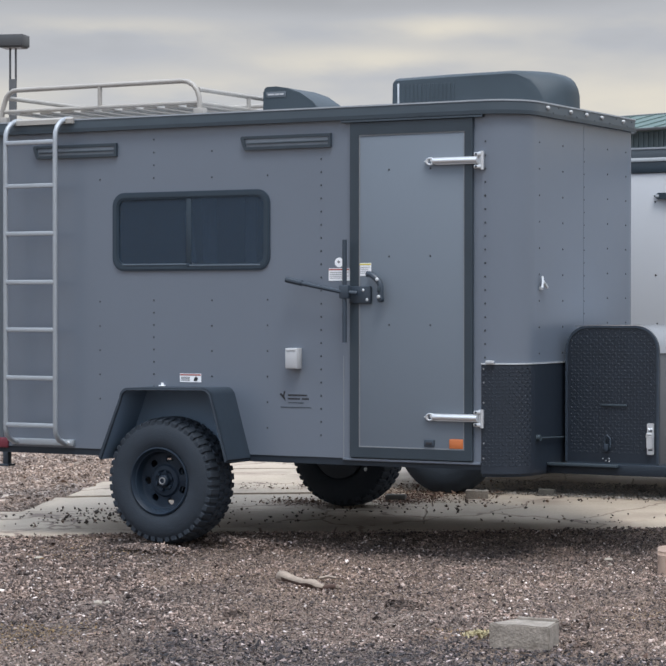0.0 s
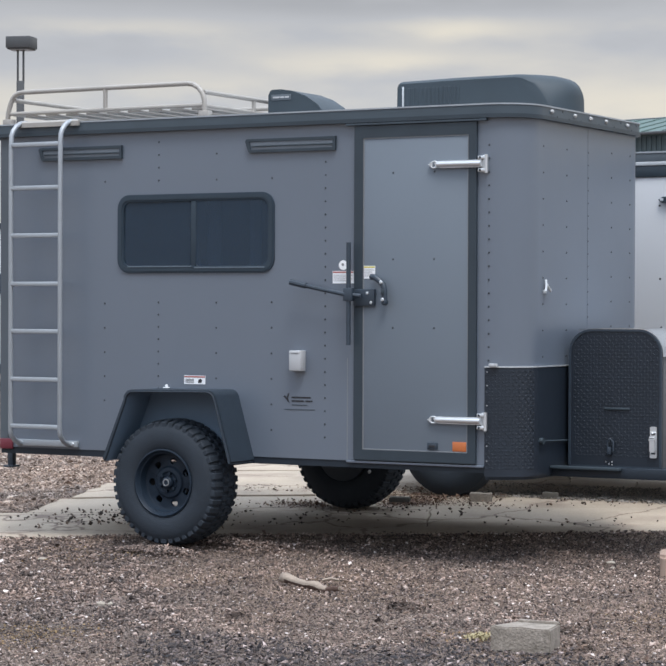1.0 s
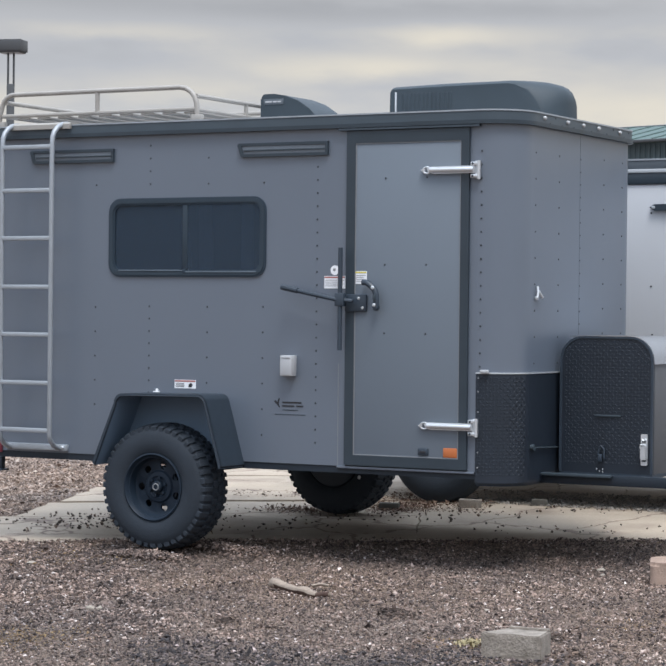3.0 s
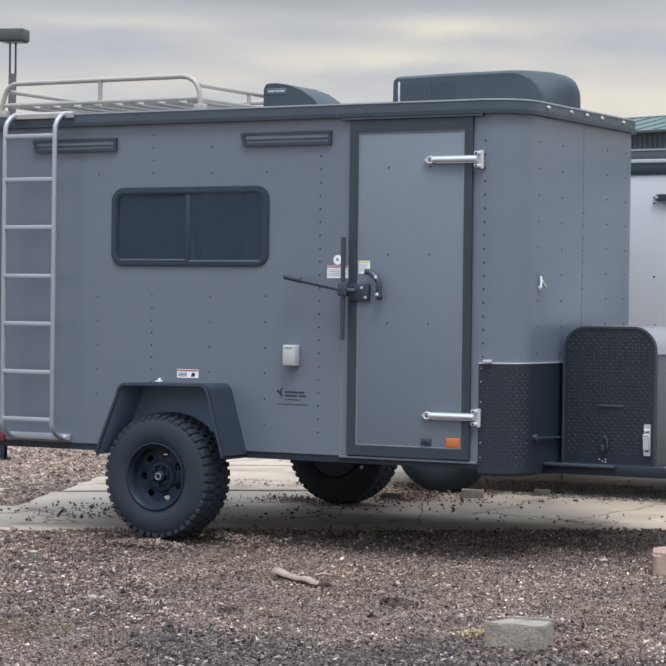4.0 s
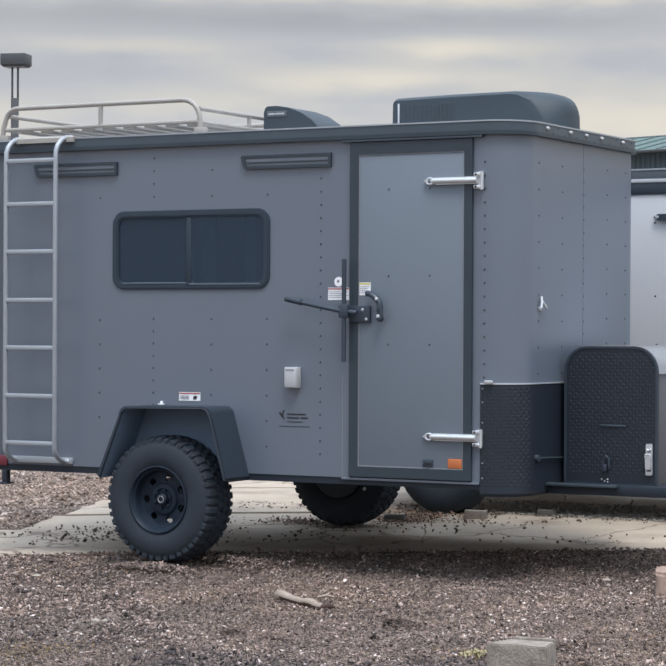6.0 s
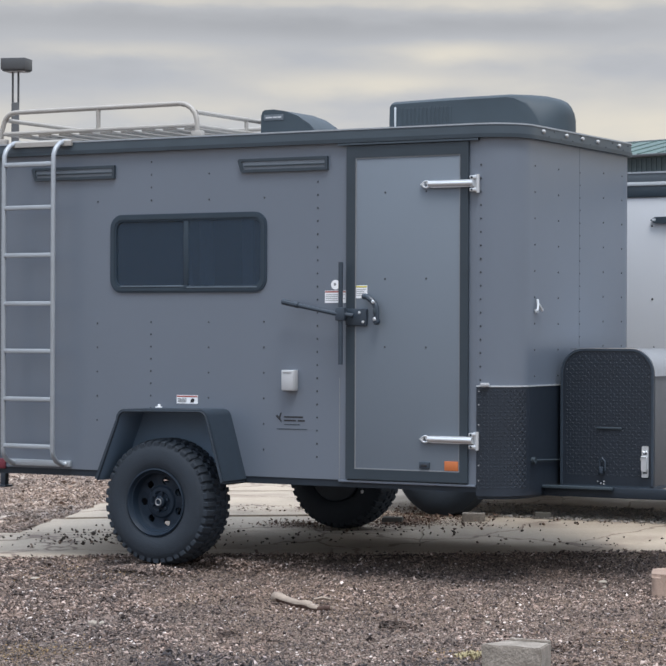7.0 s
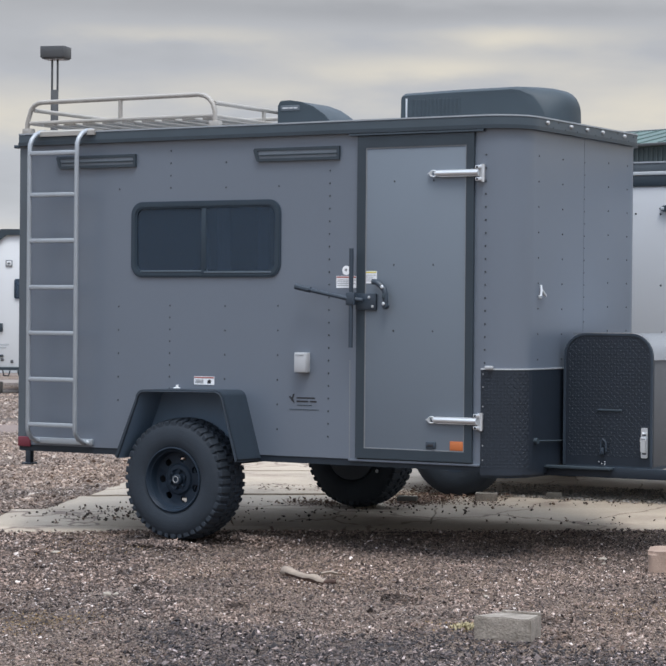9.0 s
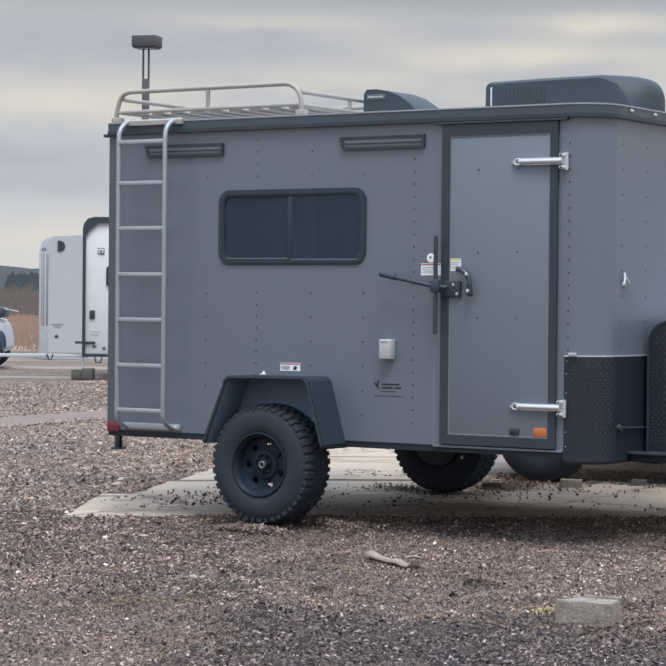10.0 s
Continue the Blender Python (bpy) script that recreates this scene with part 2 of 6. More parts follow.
crack(SLABM, 0.8, 0.006, (0.17, 0.125, 0.10))
PALESTONE = mat("pale_quartz", (0.37, 0.33, 0.28), 0.85, var=0.2, scale=40, bump=0.4, bump_scale=120)
WEED = mat("yellow_weeds", (0.36, 0.31, 0.18), 0.9, var=0.4, scale=30)
TINT = bpy.data.materials.new("tinted_glass")
TINT.use_nodes = True
_b = TINT.node_tree.nodes["Principled BSDF"]
_b.inputs["Base Color"].default_value = (0.032, 0.052, 0.078, 1)
_b.inputs["Roughness"].default_value = 0.08
_b.inputs["Specular IOR Level"].default_value = 0.3
_mix, _clear = TINT.node_tree.nodes.new("ShaderNodeMixShader"), TINT.node_tree.nodes.new("ShaderNodeBsdfTransparent")
_mix.inputs[0].default_value = 0.36
_clear.inputs[0].default_value = (0.80, 0.88, 1.0, 1)
TINT.node_tree.links.new(_b.outputs[0], _mix.inputs[1])
TINT.node_tree.links.new(_clear.outputs[0], _mix.inputs[2])
TINT.node_tree.links.new(_mix.outputs[0], TINT.node_tree.nodes["Material Output"].inputs["Surface"])


def stone_material(name, colours, rough, zone):
    """Loose stones: a colour for each stone, and darker crushed rock in the lane nearest the road."""
    m = bpy.data.materials.new(name)
    m.use_nodes = True
    t = m.node_tree
    b = t.nodes["Principled BSDF"]
    b.inputs["Roughness"].default_value = rough
    geo = t.nodes.new("ShaderNodeNewGeometry")
    cr = t.nodes.new("ShaderNodeValToRGB")
    cr.color_ramp.interpolation = "CONSTANT"
    for k, (p, c) in enumerate(colours):
        e = cr.color_ramp.elements[k] if k < 2 else cr.color_ramp.elements.new(p)
        e.position, e.color = p, (*c, 1)
    t.links.new(geo.outputs["Random Per Island"], cr.inputs[0])
    n = t.nodes.new("ShaderNodeTexNoise")
    n.inputs["Scale"].default_value, n.inputs["Detail"].default_value = 0.9, 3.0
    t.links.new(geo.outputs["Position"], n.inputs["Vector"])
    zr = t.nodes.new("ShaderNodeValToRGB")
    zr.color_ramp.elements[0].position, zr.color_ramp.elements[0].color = 0.35, (*zone[0], 1)
    zr.color_ramp.elements[1].position, zr.color_ramp.elements[1].color = 0.65, (*zone[1], 1)
    n2 = t.nodes.new("ShaderNodeTexNoise")
    n2.inputs["Scale"].default_value, n2.inputs["Detail"].default_value = 4.5, 3.0
    t.links.new(geo.outputs["Position"], n2.inputs["Vector"])
    both = t.nodes.new("ShaderNodeMath")
    both.operation = "MULTIPLY_ADD"
    both.inputs[1].default_value = 0.7
    t.links.new(n2.outputs["Fac"], both.inputs[0])
    less = t.nodes.new("ShaderNodeMath")
    less.operation = "SUBTRACT"
    less.inputs[1].default_value = 0.35
    t.links.new(n.outputs["Fac"], less.inputs[0])
    t.links.new(less.outputs[0], both.inputs[2])
    t.links.new(both.outputs[0], zr.inputs[0])
    mx = t.nodes.new("ShaderNodeMix")
    mx.data_type, mx.blend_type = "RGBA", "MULTIPLY"
    mx.inputs[0].default_value = 1.0
    t.links.new(cr.outputs[0], mx.inputs[6])
    t.links.new(zr.outputs[0], mx.inputs[7])
    t.links.new(mx.outputs[2], b.inputs["Base Color"])
    return m


STONES = stone_material("mixed_gravel", [(0.0, (0.053, 0.042, 0.039)), (0.18, (0.130, 0.101, 0.089)), (0.36, (0.262, 0.204, 0.178)), (0.50, (0.081, 0.068, 0.065)),
                                         (0.66, (0.335, 0.265, 0.233)), (0.80, (0.181, 0.149, 0.138)), (0.90, (0.474, 0.403, 0.372)), (0.980, (0.726, 0.690, 0.682))],
                        0.88, ((0.58, 0.545, 0.535), (1.21, 1.12, 1.05)))
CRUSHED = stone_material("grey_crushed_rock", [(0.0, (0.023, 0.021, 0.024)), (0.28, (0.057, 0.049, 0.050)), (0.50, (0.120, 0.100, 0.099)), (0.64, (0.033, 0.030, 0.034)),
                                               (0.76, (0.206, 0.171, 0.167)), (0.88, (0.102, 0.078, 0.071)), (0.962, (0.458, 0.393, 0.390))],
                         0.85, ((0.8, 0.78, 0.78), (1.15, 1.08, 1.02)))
YARDSTONE = stone_material("pale_yard_gravel", [(0.0, (0.112, 0.090, 0.078)), (0.14, (0.246, 0.199, 0.171)), (0.34, (0.358, 0.293, 0.249)), (0.52, (0.179, 0.148, 0.131)),
                                                (0.66, (0.414, 0.353, 0.314)), (0.80, (0.291, 0.252, 0.230)), (0.94, (0.504, 0.454, 0.409))],
                           0.88, ((0.80, 0.78, 0.78), (1.1, 1.0, 0.93)))
LEAF = stone_material("dead_leaves", [(0.0, (0.085, 0.052, 0.038)), (0.4, (0.15, 0.095, 0.07)), (0.75, (0.22, 0.15, 0.11))], 0.9, ((0.85, 0.85, 0.85), (1.1, 1.05, 1.0)))
MOSS = stone_material("dry_moss", [(0.0, (0.23, 0.150, 0.075)), (0.4, (0.30, 0.21, 0.11)), (0.75, (0.17, 0.12, 0.07))], 0.95, ((0.85, 0.85, 0.85), (1.1, 1.05, 1.0)))
SOIL = stone_material("dark_damp_soil", [(0.0, (0.028, 0.018, 0.014)), (0.5, (0.045, 0.030, 0.023)), (0.85, (0.075, 0.050, 0.040))], 0.9, ((0.9, 0.9, 0.9), (1.1, 1.1, 1.1)))
LITTER = stone_material("dark_litter", [(0.0, (0.045, 0.033, 0.026)), (0.5, (0.083, 0.056, 0.044)), (0.85, (0.165, 0.112, 0.083))], 0.9, ((0.9, 0.9, 0.9), (1.1, 1.1, 1.1)))

# greyer than the slab: carries the shade under the white trailer in its colour
SHADECRUMB = stone_material("shade_grey_crumbs", [(0.0, (0.20, 0.190, 0.178)), (0.5, (0.25, 0.232, 0.215)), (0.85, (0.32, 0.295, 0.268))], 0.9, ((0.9, 0.9, 0.9), (1.1, 1.1, 1.1)))

# ---- builders ----


def gz(x, y):
    """Height of the ground: a gentle rise from the lane up to the yard."""
    def ease(v):
        return 0.8 * math.log(1 + math.exp(min(50.0, v / 0.8)))
    mound = 0.034 * math.exp(-((x + 1.3) / 0.7) ** 2 - ((y + 0.05) / 0.5) ** 2)
    return -0.25 + 0.05 * (ease(y + 5) - ease(y - 4)) + mound


def link_mesh(name, me, material, parent=None, label="", smooth=None):
    if material is not None:
        me.materials.append(material)
    ob = new(name, me)
    if parent is not None:
        ob.parent = parent
    if label:
        tagged(ob, label)
    if smooth:
        for p in me.polygons:
            p.use_smooth = True
        me.set_sharp_from_angle(angle=radians(smooth))
    return ob


def part(name, bm, material, parent=None, label="", smooth=35):
    """Links a bmesh as ONE mesh object under a thing or a part."""
    bmesh.ops.recalc_face_normals(bm, faces=bm.faces)
    me = bpy.data.meshes.new(name)
    bm.to_mesh(me)
    bm.free()
    return link_mesh(name, me, material, parent, label, smooth)


def thing(name, label, category, group="", at=(0, 0, 0)):
    ob = new(name)
    ob.location = at
    return tagged(ob, label, category, group)


def box(bm, x0, x1, y0, y1, z0, z1, bev=0.0, seg=2, m=None):
    r = bmesh.ops.create_cube(bm, size=1.0)
    for v in r["verts"]:
        v.co = Vector(((x0 + x1) / 2 + v.co.x * (x1 - x0), (y0 + y1) / 2 + v.co.y * (y1 - y0), (z0 + z1) / 2 + v.co.z * (z1 - z0)))
    verts = r["verts"]
    if bev:
        edges = list({e for v in verts for e in v.link_edges})
        done = bmesh.ops.bevel(bm, geom=edges, offset=bev, segments=seg, affect="EDGES", profile=0.5)
        verts = list({v for f in done["faces"] for v in f.verts})
        verts = list({w for v in verts for f in v.link_faces for w in f.verts})
    if m is not None:
        for v in verts:
            v.co = m @ v.co
    return bm


def nbox(*a, **k):
    return box(bmesh.new(), *a, **k)


def tube(bm, pts, r, seg=10, loop=False):
    """A round bar along a path."""
    pts = [Vector(p) for p in pts]
    n = len(pts)
    rings, up = [], None
    for i, p in enumerate(pts):
        a = pts[i - 1] if (i or loop) else p
        b = pts[(i + 1) % n] if (i < n - 1 or loop) else p
        d = (b - a).normalized()
        if up is None:
            up = d.orthogonal().normalized()
        up = (up - d * up.dot(d)).normalized()
        side = d.cross(up)
        rings.append([bm.verts.new(p + r * (math.cos(q) * up + math.sin(q) * side)) for q in (2 * math.pi * k / seg for k in range(seg))])
    for i in range(n if loop else n - 1):
        a, b = rings[i], rings[(i + 1) % n]
        for k in range(seg):
            bm.faces.new((a[k], a[(k + 1) % seg], b[(k + 1) % seg], b[k]))
    if not loop:
        bm.faces.new(rings[0])
        bm.faces.new(rings[-1])
    return bm


def arc(cx, cz, r, a0, a1, n=8):
    return [(cx + r * math.cos(radians(a0 + (a1 - a0) * k / n)), cz + r * math.sin(radians(a0 + (a1 - a0) * k / n))) for k in range(n + 1)]


def prism(bm, pts, plane, a0, a1):
    """A polygon pulled along the axis that its plane leaves out."""
    def at(u, v, w):
        return {"xz": (u, w, v), "xy": (u, v, w), "yz": (w, u, v)}[plane]
    lo = [bm.verts.new(at(u, v, a0)) for u, v in pts]
    hi = [bm.verts.new(at(u, v, a1)) for u, v in pts]
    n = len(pts)
    for k in range(n):
        bm.faces.new((lo[k], lo[(k + 1) % n], hi[(k + 1) % n], hi[k]))
    bm.faces.new(lo)
    bm.faces.new(hi)
    return bm


def band(bm, outer, inner, plane, a0, a1, closed=True):
    """A frame or bent sheet between two paths of as many points."""
    def at(u, v, w):
        return {"xz": (u, w, v), "xy": (u, v, w), "yz": (w, u, v)}[plane]
    rows = [[bm.verts.new(at(u, v, w)) for u, v in path] for path, w in ((outer, a0), (outer, a1), (inner, a1), (inner, a0))]
    n = len(outer)
    for k in range(n if closed else n - 1):
        j = (k + 1) % n
        for a, b in ((0, 1), (1, 2), (2, 3), (3, 0)):
            bm.faces.new((rows[a][k], rows[a][j], rows[b][j], rows[b][k]))
    if not closed:
        for k in (0, n - 1):
            bm.faces.new([rows[a][k] for a in range(4)])
    return bm


def round_rect(x0, x1, z0, z1, r, n=6):
    return (arc(x1 - r, z1 - r, r, 0, 90, n) + arc(x0 + r, z1 - r, r, 90, 180, n) + arc(x0 + r, z0 + r, r, 180, 270, n) + arc(x1 - r, z0 + r, r, 270, 360, n))


def lathe(bm, prof, c, seg=48, closed=False):
    """A turned body about an axle along y: prof holds (radius, y)."""
    rings = []
    for r, y in prof:
        rings.append([bm.verts.new((c[0] + r * math.cos(q), c[1] + y, c[2] + r * math.sin(q))) for q in (2 * math.pi * k / seg for k in range(seg))])
    n = len(rings)
    for i in range(n if closed else n - 1):
        a, b = rings[i], rings[(i + 1) % n]
        for k in range(seg):
            bm.faces.new((a[k], a[(k + 1) % seg], b[(k + 1) % seg], b[k]))
    return bm


def domes(places, r, normal):
    """Small screw heads on a wall; places hold centres, normal points out of the wall."""
    bm = bmesh.new()
    nrm = Vector(normal).normalized()
    u = nrm.orthogonal().normalized()
    w = nrm.cross(u)
    for p in places:
        p = Vector(p)
        ring = [bm.verts.new(p + r * (math.cos(q) * u + math.sin(q) * w)) for q in (math.pi * k / 4 for k in range(8))]
        top = [bm.verts.new(p + nrm * r * 0.5 + 0.6 * r * (math.cos(q) * u + math.sin(q) * w)) for q in (math.pi * k / 4 for k in range(8))]
        for k in range(8):
            bm.faces.new((ring[k], ring[(k + 1) % 8], top[(k + 1) % 8], top[k]))
        bm.faces.new(top)
    return bm


def bolts(places, r, normal, material, parent, name="bolt", label=""):
    """Small heads, each an object of its own on one shared mesh."""
    first = part(name, domes([(0, 0, 0)], r, normal), material, parent, label, smooth=None)
    first.location = places[0]
    for p in places[1:]:
        ob = new(name, first.data)
        ob.parent, ob.location = parent, p
        if label:
            tagged(ob, label)


def lugs(surface, us, vs, inside, size=0.0125, rise=0.0018):
    """The raised lugs of tread plate, turned by turns one way and the other."""
    verts, faces = [], []
    for i, u in enumerate(us):
        for j, v in enumerate(vs):
            if not inside(u, v):
                continue
            p, eu, ev, en = surface(u, v)
            a = radians(45 if (i + j) % 2 else -45)
            d1 = eu * math.cos(a) + ev * math.sin(a)
            d2 = ev * math.cos(a) - eu * math.sin(a)
            k = len(verts)
            verts += [p + d1 * size, p + d2 * size * 0.33, p - d1 * size, p - d2 * size * 0.33, p + en * rise + d1 * size * 0.5, p + en * rise - d1 * size * 0.5]
            faces += [(k, k + 1, k + 4), (k + 1, k + 2, k + 5), (k + 1, k + 5, k + 4), (k + 2, k + 3, k + 5), (k + 3, k, k + 4), (k + 3, k + 4, k + 5)]
    me = bpy.data.meshes.new("tread_pattern")
    me.from_pydata([tuple(v) for v in verts], [], faces)
    return me


def grid_wall(bm, xs, zs, holes, y0, y1):
    """A wall in the xz plane with openings through it."""
    def solid(x, z):
        return not any(a < x < b and c < z < d for a, b, c, d in holes)
    cache = {}

    def v(i, j, y):
        if (i, j, y) not in cache:
            cache[i, j, y] = bm.verts.new((xs[i], y, zs[j]))
        return cache[i, j, y]
    nx, nz = len(xs) - 1, len(zs) - 1
    ok = {(i, j): solid((xs[i] + xs[i + 1]) / 2, (zs[j] + zs[j + 1]) / 2) for i in range(nx) for j in range(nz)}
    for (i, j), s in ok.items():
        if not s:
            continue
        for y in (y0, y1):
            bm.faces.new((v(i, j, y), v(i + 1, j, y), v(i + 1, j + 1, y), v(i, j + 1, y)))
        for di, dj, a, b in ((-1, 0, (0, 0), (0, 1)), (1, 0, (1, 0), (1, 1)), (0, -1, (0, 0), (1, 0)), (0, 1, (0, 1), (1, 1))):
            if not ok.get((i + di, j + dj)):
                p, q = (i + a[0], j + a[1]), (i + b[0], j + b[1])
                bm.faces.new((v(*p, y0), v(*q, y0), v(*q, y1), v(*p, y1)))
    return bm


def stones(name, xy, size, material, lift=0.22, flat=0.62, kind="gravel", ragged=0.4):
    """Many loose angular stones as one mesh of kind stuff."""
    rng = np.random.default_rng(len(xy))
    n = len(xy)
    octa = np.array([(1, 0, 0), (0, 1, 0), (-1, 0, 0), (0, -1, 0), (0, 0, 1), (0, 0, -1)], float) * 1.25
    v = octa[None] * (1 + rng.uniform(-0.3, 0.3, (n, 6, 1))) + rng.uniform(-ragged, ragged, (n, 6, 3))
    v *= np.stack([rng.uniform(0.75, 1.3, n), rng.uniform(0.6, 1.0, n), rng.uniform(0.5, 1.0, n) * flat], 1)[:, None, :] * (size / 2)[:, None, None]
    a, b = rng.uniform(0, 2 * np.pi, n), rng.normal(0, 0.5, n)
    ca, sa, cb, sb = np.cos(a), np.sin(a), np.cos(b), np.sin(b)
    x, y, z = v[..., 0], v[..., 1], v[..., 2]
    x, z = x * cb[:, None] - z * sb[:, None], x * sb[:, None] + z * cb[:, None]
    x, y = x * ca[:, None] - y * sa[:, None], x * sa[:, None] + y * ca[:, None]
    h = np.array([gz(p[0], p[1]) for p in xy]) if xy.shape[1] == 2 else xy[:, 2]
    v = np.stack([x + xy[:, 0:1], y + xy[:, 1:2], z + (h + size * lift)[:, None]], 2).reshape(-1, 3)
    q = np.array([(0, 1, 4), (1, 2, 4), (2, 3, 4), (3, 0, 4), (1, 0, 5), (2, 1, 5), (3, 2, 5), (0, 3, 5)])
    f = (q[None] + 6 * np.arange(n)[:, None, None]).reshape(-1, 3)
    me = bpy.data.meshes.new(name)
    me.from_pydata(v.tolist(), [], f.tolist())
    return tagged(link_mesh(name, me, material), kind="stuff", category=kind)


# ---- ground ----
def ground_sheet():
    xs = np.concatenate([-np.geomspace(3000, 60, 22), np.arange(-56, -10, 2.0), np.arange(-10, 7, 0.14), np.geomspace(7.2, 3000, 26)])
    ys = np.concatenate([-np.geomspace(3000, 30, 18), np.arange(-28, -7, 1.5), np.arange(-7, 6, 0.14), np.arange(6.2, 60, 2.0), np.geomspace(62, 3000, 22)])
    verts = []
    for y in ys:
        for x in xs:
            near = -11 < x < 7 and -7 < y < 6.5
            wav = 0.022 * noise.noise(Vector((x * 0.9, y * 0.9, 0))) + 0.008 * noise.noise(Vector((x * 4, y * 4, 3))) - 0.012 if near else -0.012
            if near and 0.905 * y - 0.425 * x > 1.2 and 0.905 * x + 0.425 * y > -2.75:
                wav = -0.035
            verts.append((x, y, gz(x, y) + wav))
    w = len(xs)
    faces = [(j * w + i, j * w + i + 1, j * w + w + i + 1, j * w + w + i) for j in range(len(ys) - 1) for i in range(w - 1)]
    me = bpy.data.meshes.new("ground")
    me.from_pydata(verts, [], faces)
    return me


def ground_material():
    m = bpy.data.materials.new("gravel_yard")
    m.use_nodes = True
    t = m.node_tree
    b = t.nodes["Principled BSDF"]
    b.inputs["Roughness"].default_value = 0.95
    pos = t.nodes.new("ShaderNodeNewGeometry").outputs["Position"]

    def node(kind, **kw):
        n = t.nodes.new(kind)
        for k, v in kw.items():
            n.inputs[k].default_value = v
        return n

    def rgb(f, stops):
        r = t.nodes.new("ShaderNodeValToRGB")
        for k, (p, c) in enumerate(stops):
            e = r.color_ramp.elements[k] if k < 2 else r.color_ramp.elements.new(p)
            e.position, e.color = p, (*c, 1)
        t.links.new(f, r.inputs[0])
        return r.outputs[0]
    vor = node("ShaderNodeTexVoronoi", Scale=110.0)
    t.links.new(pos, vor.inputs["Vector"])
    cell = t.nodes.new("ShaderNodeSeparateColor")
    t.links.new(vor.outputs["Color"], cell.inputs[0])
    pebble = rgb(cell.outputs[0], [(0.0, (0.075, 0.059, 0.050)), (0.45, (0.160, 0.124, 0.102)), (0.75, (0.235, 0.188, 0.157)), (1.0, (0.42, 0.355, 0.305))])
    n1 = node("ShaderNodeTexNoise", Scale=0.55, Detail=4.0)
    t.links.new(pos, n1.inputs["Vector"])
    zone = rgb(n1.outputs["Fac"], [(0.34, (0.66, 0.65, 0.67)), (0.50, (0.98, 0.92, 0.88)), (0.66, (1.12, 0.98, 0.84))])
    mx = t.nodes.new("ShaderNodeMix")
    mx.data_type, mx.blend_type = "RGBA", "MULTIPLY"
    mx.inputs[0].default_value = 1.0
    t.links.new(pebble, mx.inputs[6])
    t.links.new(zone, mx.inputs[7])
    t.links.new(mx.outputs[2], b.inputs["Base Color"])
    bn = t.nodes.new("ShaderNodeBump")
    bn.inputs["Strength"].default_value, bn.inputs["Distance"].default_value = 0.9, 0.012
    inv = t.nodes.new("ShaderNodeMath")
    inv.operation = "MULTIPLY"
    inv.inputs[1].default_value = -1.0
    t.links.new(vor.outputs["Distance"], inv.inputs[0])
    t.links.new(inv.outputs[0], bn.inputs["Height"])
    t.links.new(bn.outputs[0], b.inputs["Normal"])
    return m


tagged(link_mesh("ground", ground_sheet(), ground_material(), smooth=60), "brown and grey gravel yard, sloping gently", "ground", kind="structure")

# the old concrete pad: strips of cracked slabs, each a little higher or lower
PAD_S, PAD_W = Vector((0.905, 0.425, 0)), Vector((-0.425, 0.905, 0))
STRIPS = [(1.08, 1.45, -2.85), (1.45, 2.45, -2.85), (2.45, 3.30, -2.60), (3.30, 4.2, -2.45), (4.2, 5.3, -2.28), (5.3, 6.6, -2.0), (6.6, 8.6, -1.7)]
pad = thing("concrete_pad", "weathered buff concrete pad, cracked, strewn with dark litter", "pavement")
pad["kind"] = "structure"


def left_edge(w):
    if w < 2.45:
        return -2.83 - 0.02 * (w - 1.1)
    if w < 3.3:
        return -2.60 + 0.10 * (w - 2.45)
    return -2.43 + 0.14 * (w - 3.3) + (0.10 if w > 4.25 else 0.0)


def slab(s0, s1, w0, w1, lift, first):
    ns, nw = max(3, int((s1 - s0) / 0.14)), max(3, int((w1 - w0) / 0.14))
    verts, faces = [], []
    for j in range(nw + 1):
        for i in range(ns + 1):
            w = w0 + (w1 - w0) * j / nw
            a = left_edge(w) if first else s0
            s = a + (s1 - a) * i / ns
            edge = i in (0, ns) or j in (0, nw)
            k = 0.05 if (first and i == 0) else 0.03
            if edge:
                s += k * noise.noise(Vector((s * 3, w * 5, 1))) * 1.2
                w += 0.035 * noise.noise(Vector((s * 4, w * 3, 8)))
            p = PAD_S * s + PAD_W * w
            z = gz(p.x, p.y) + 0.009 + lift + 0.006 * noise.noise(Vector((s, w, 4))) - (0.008 if edge else 0)
            verts.append((p.x, p.y, z))
    w_ = ns + 1
    faces = [(j * w_ + i, j * w_ + i + 1, j * w_ + w_ + i + 1, j * w_ + w_ + i) for j in range(nw) for i in range(ns)]
    rim = list(range(ns)) + [j * w_ + ns for j in range(nw)] + [nw * w_ + i for i in range(ns, 0, -1)] + [j * w_ for j in range(nw, 0, -1)]
    base = len(verts)
    verts += [(verts[k][0], verts[k][1], verts[k][2] - 0.09) for k in rim]
    n = len(rim)
    faces += [(rim[k], base + k, base + (k + 1) % n, rim[(k + 1) % n]) for k in range(n)]
    me = bpy.data.meshes.new("slab")
    me.from_pydata(verts, [], faces)
    return link_mesh("slab", me, SLABM, pad, smooth=40)


prand = random.Random(5)
for w0, w1, s0 in STRIPS:
    s = s0
    while s < 9.0:
        e = min(9.2, s + prand.uniform(1.3, 3.4))
        slab(s, e - 0.012, w0, w1 - 0.012, prand.uniform(-0.006, 0.008), s == s0)
        s = e


def on_pad(x, y):
    p = Vector((x, y, 0))
    s, w = p.dot(PAD_S), p.dot(PAD_W)
    return 1.08 < w < 8.6 and s > left_edge(w)


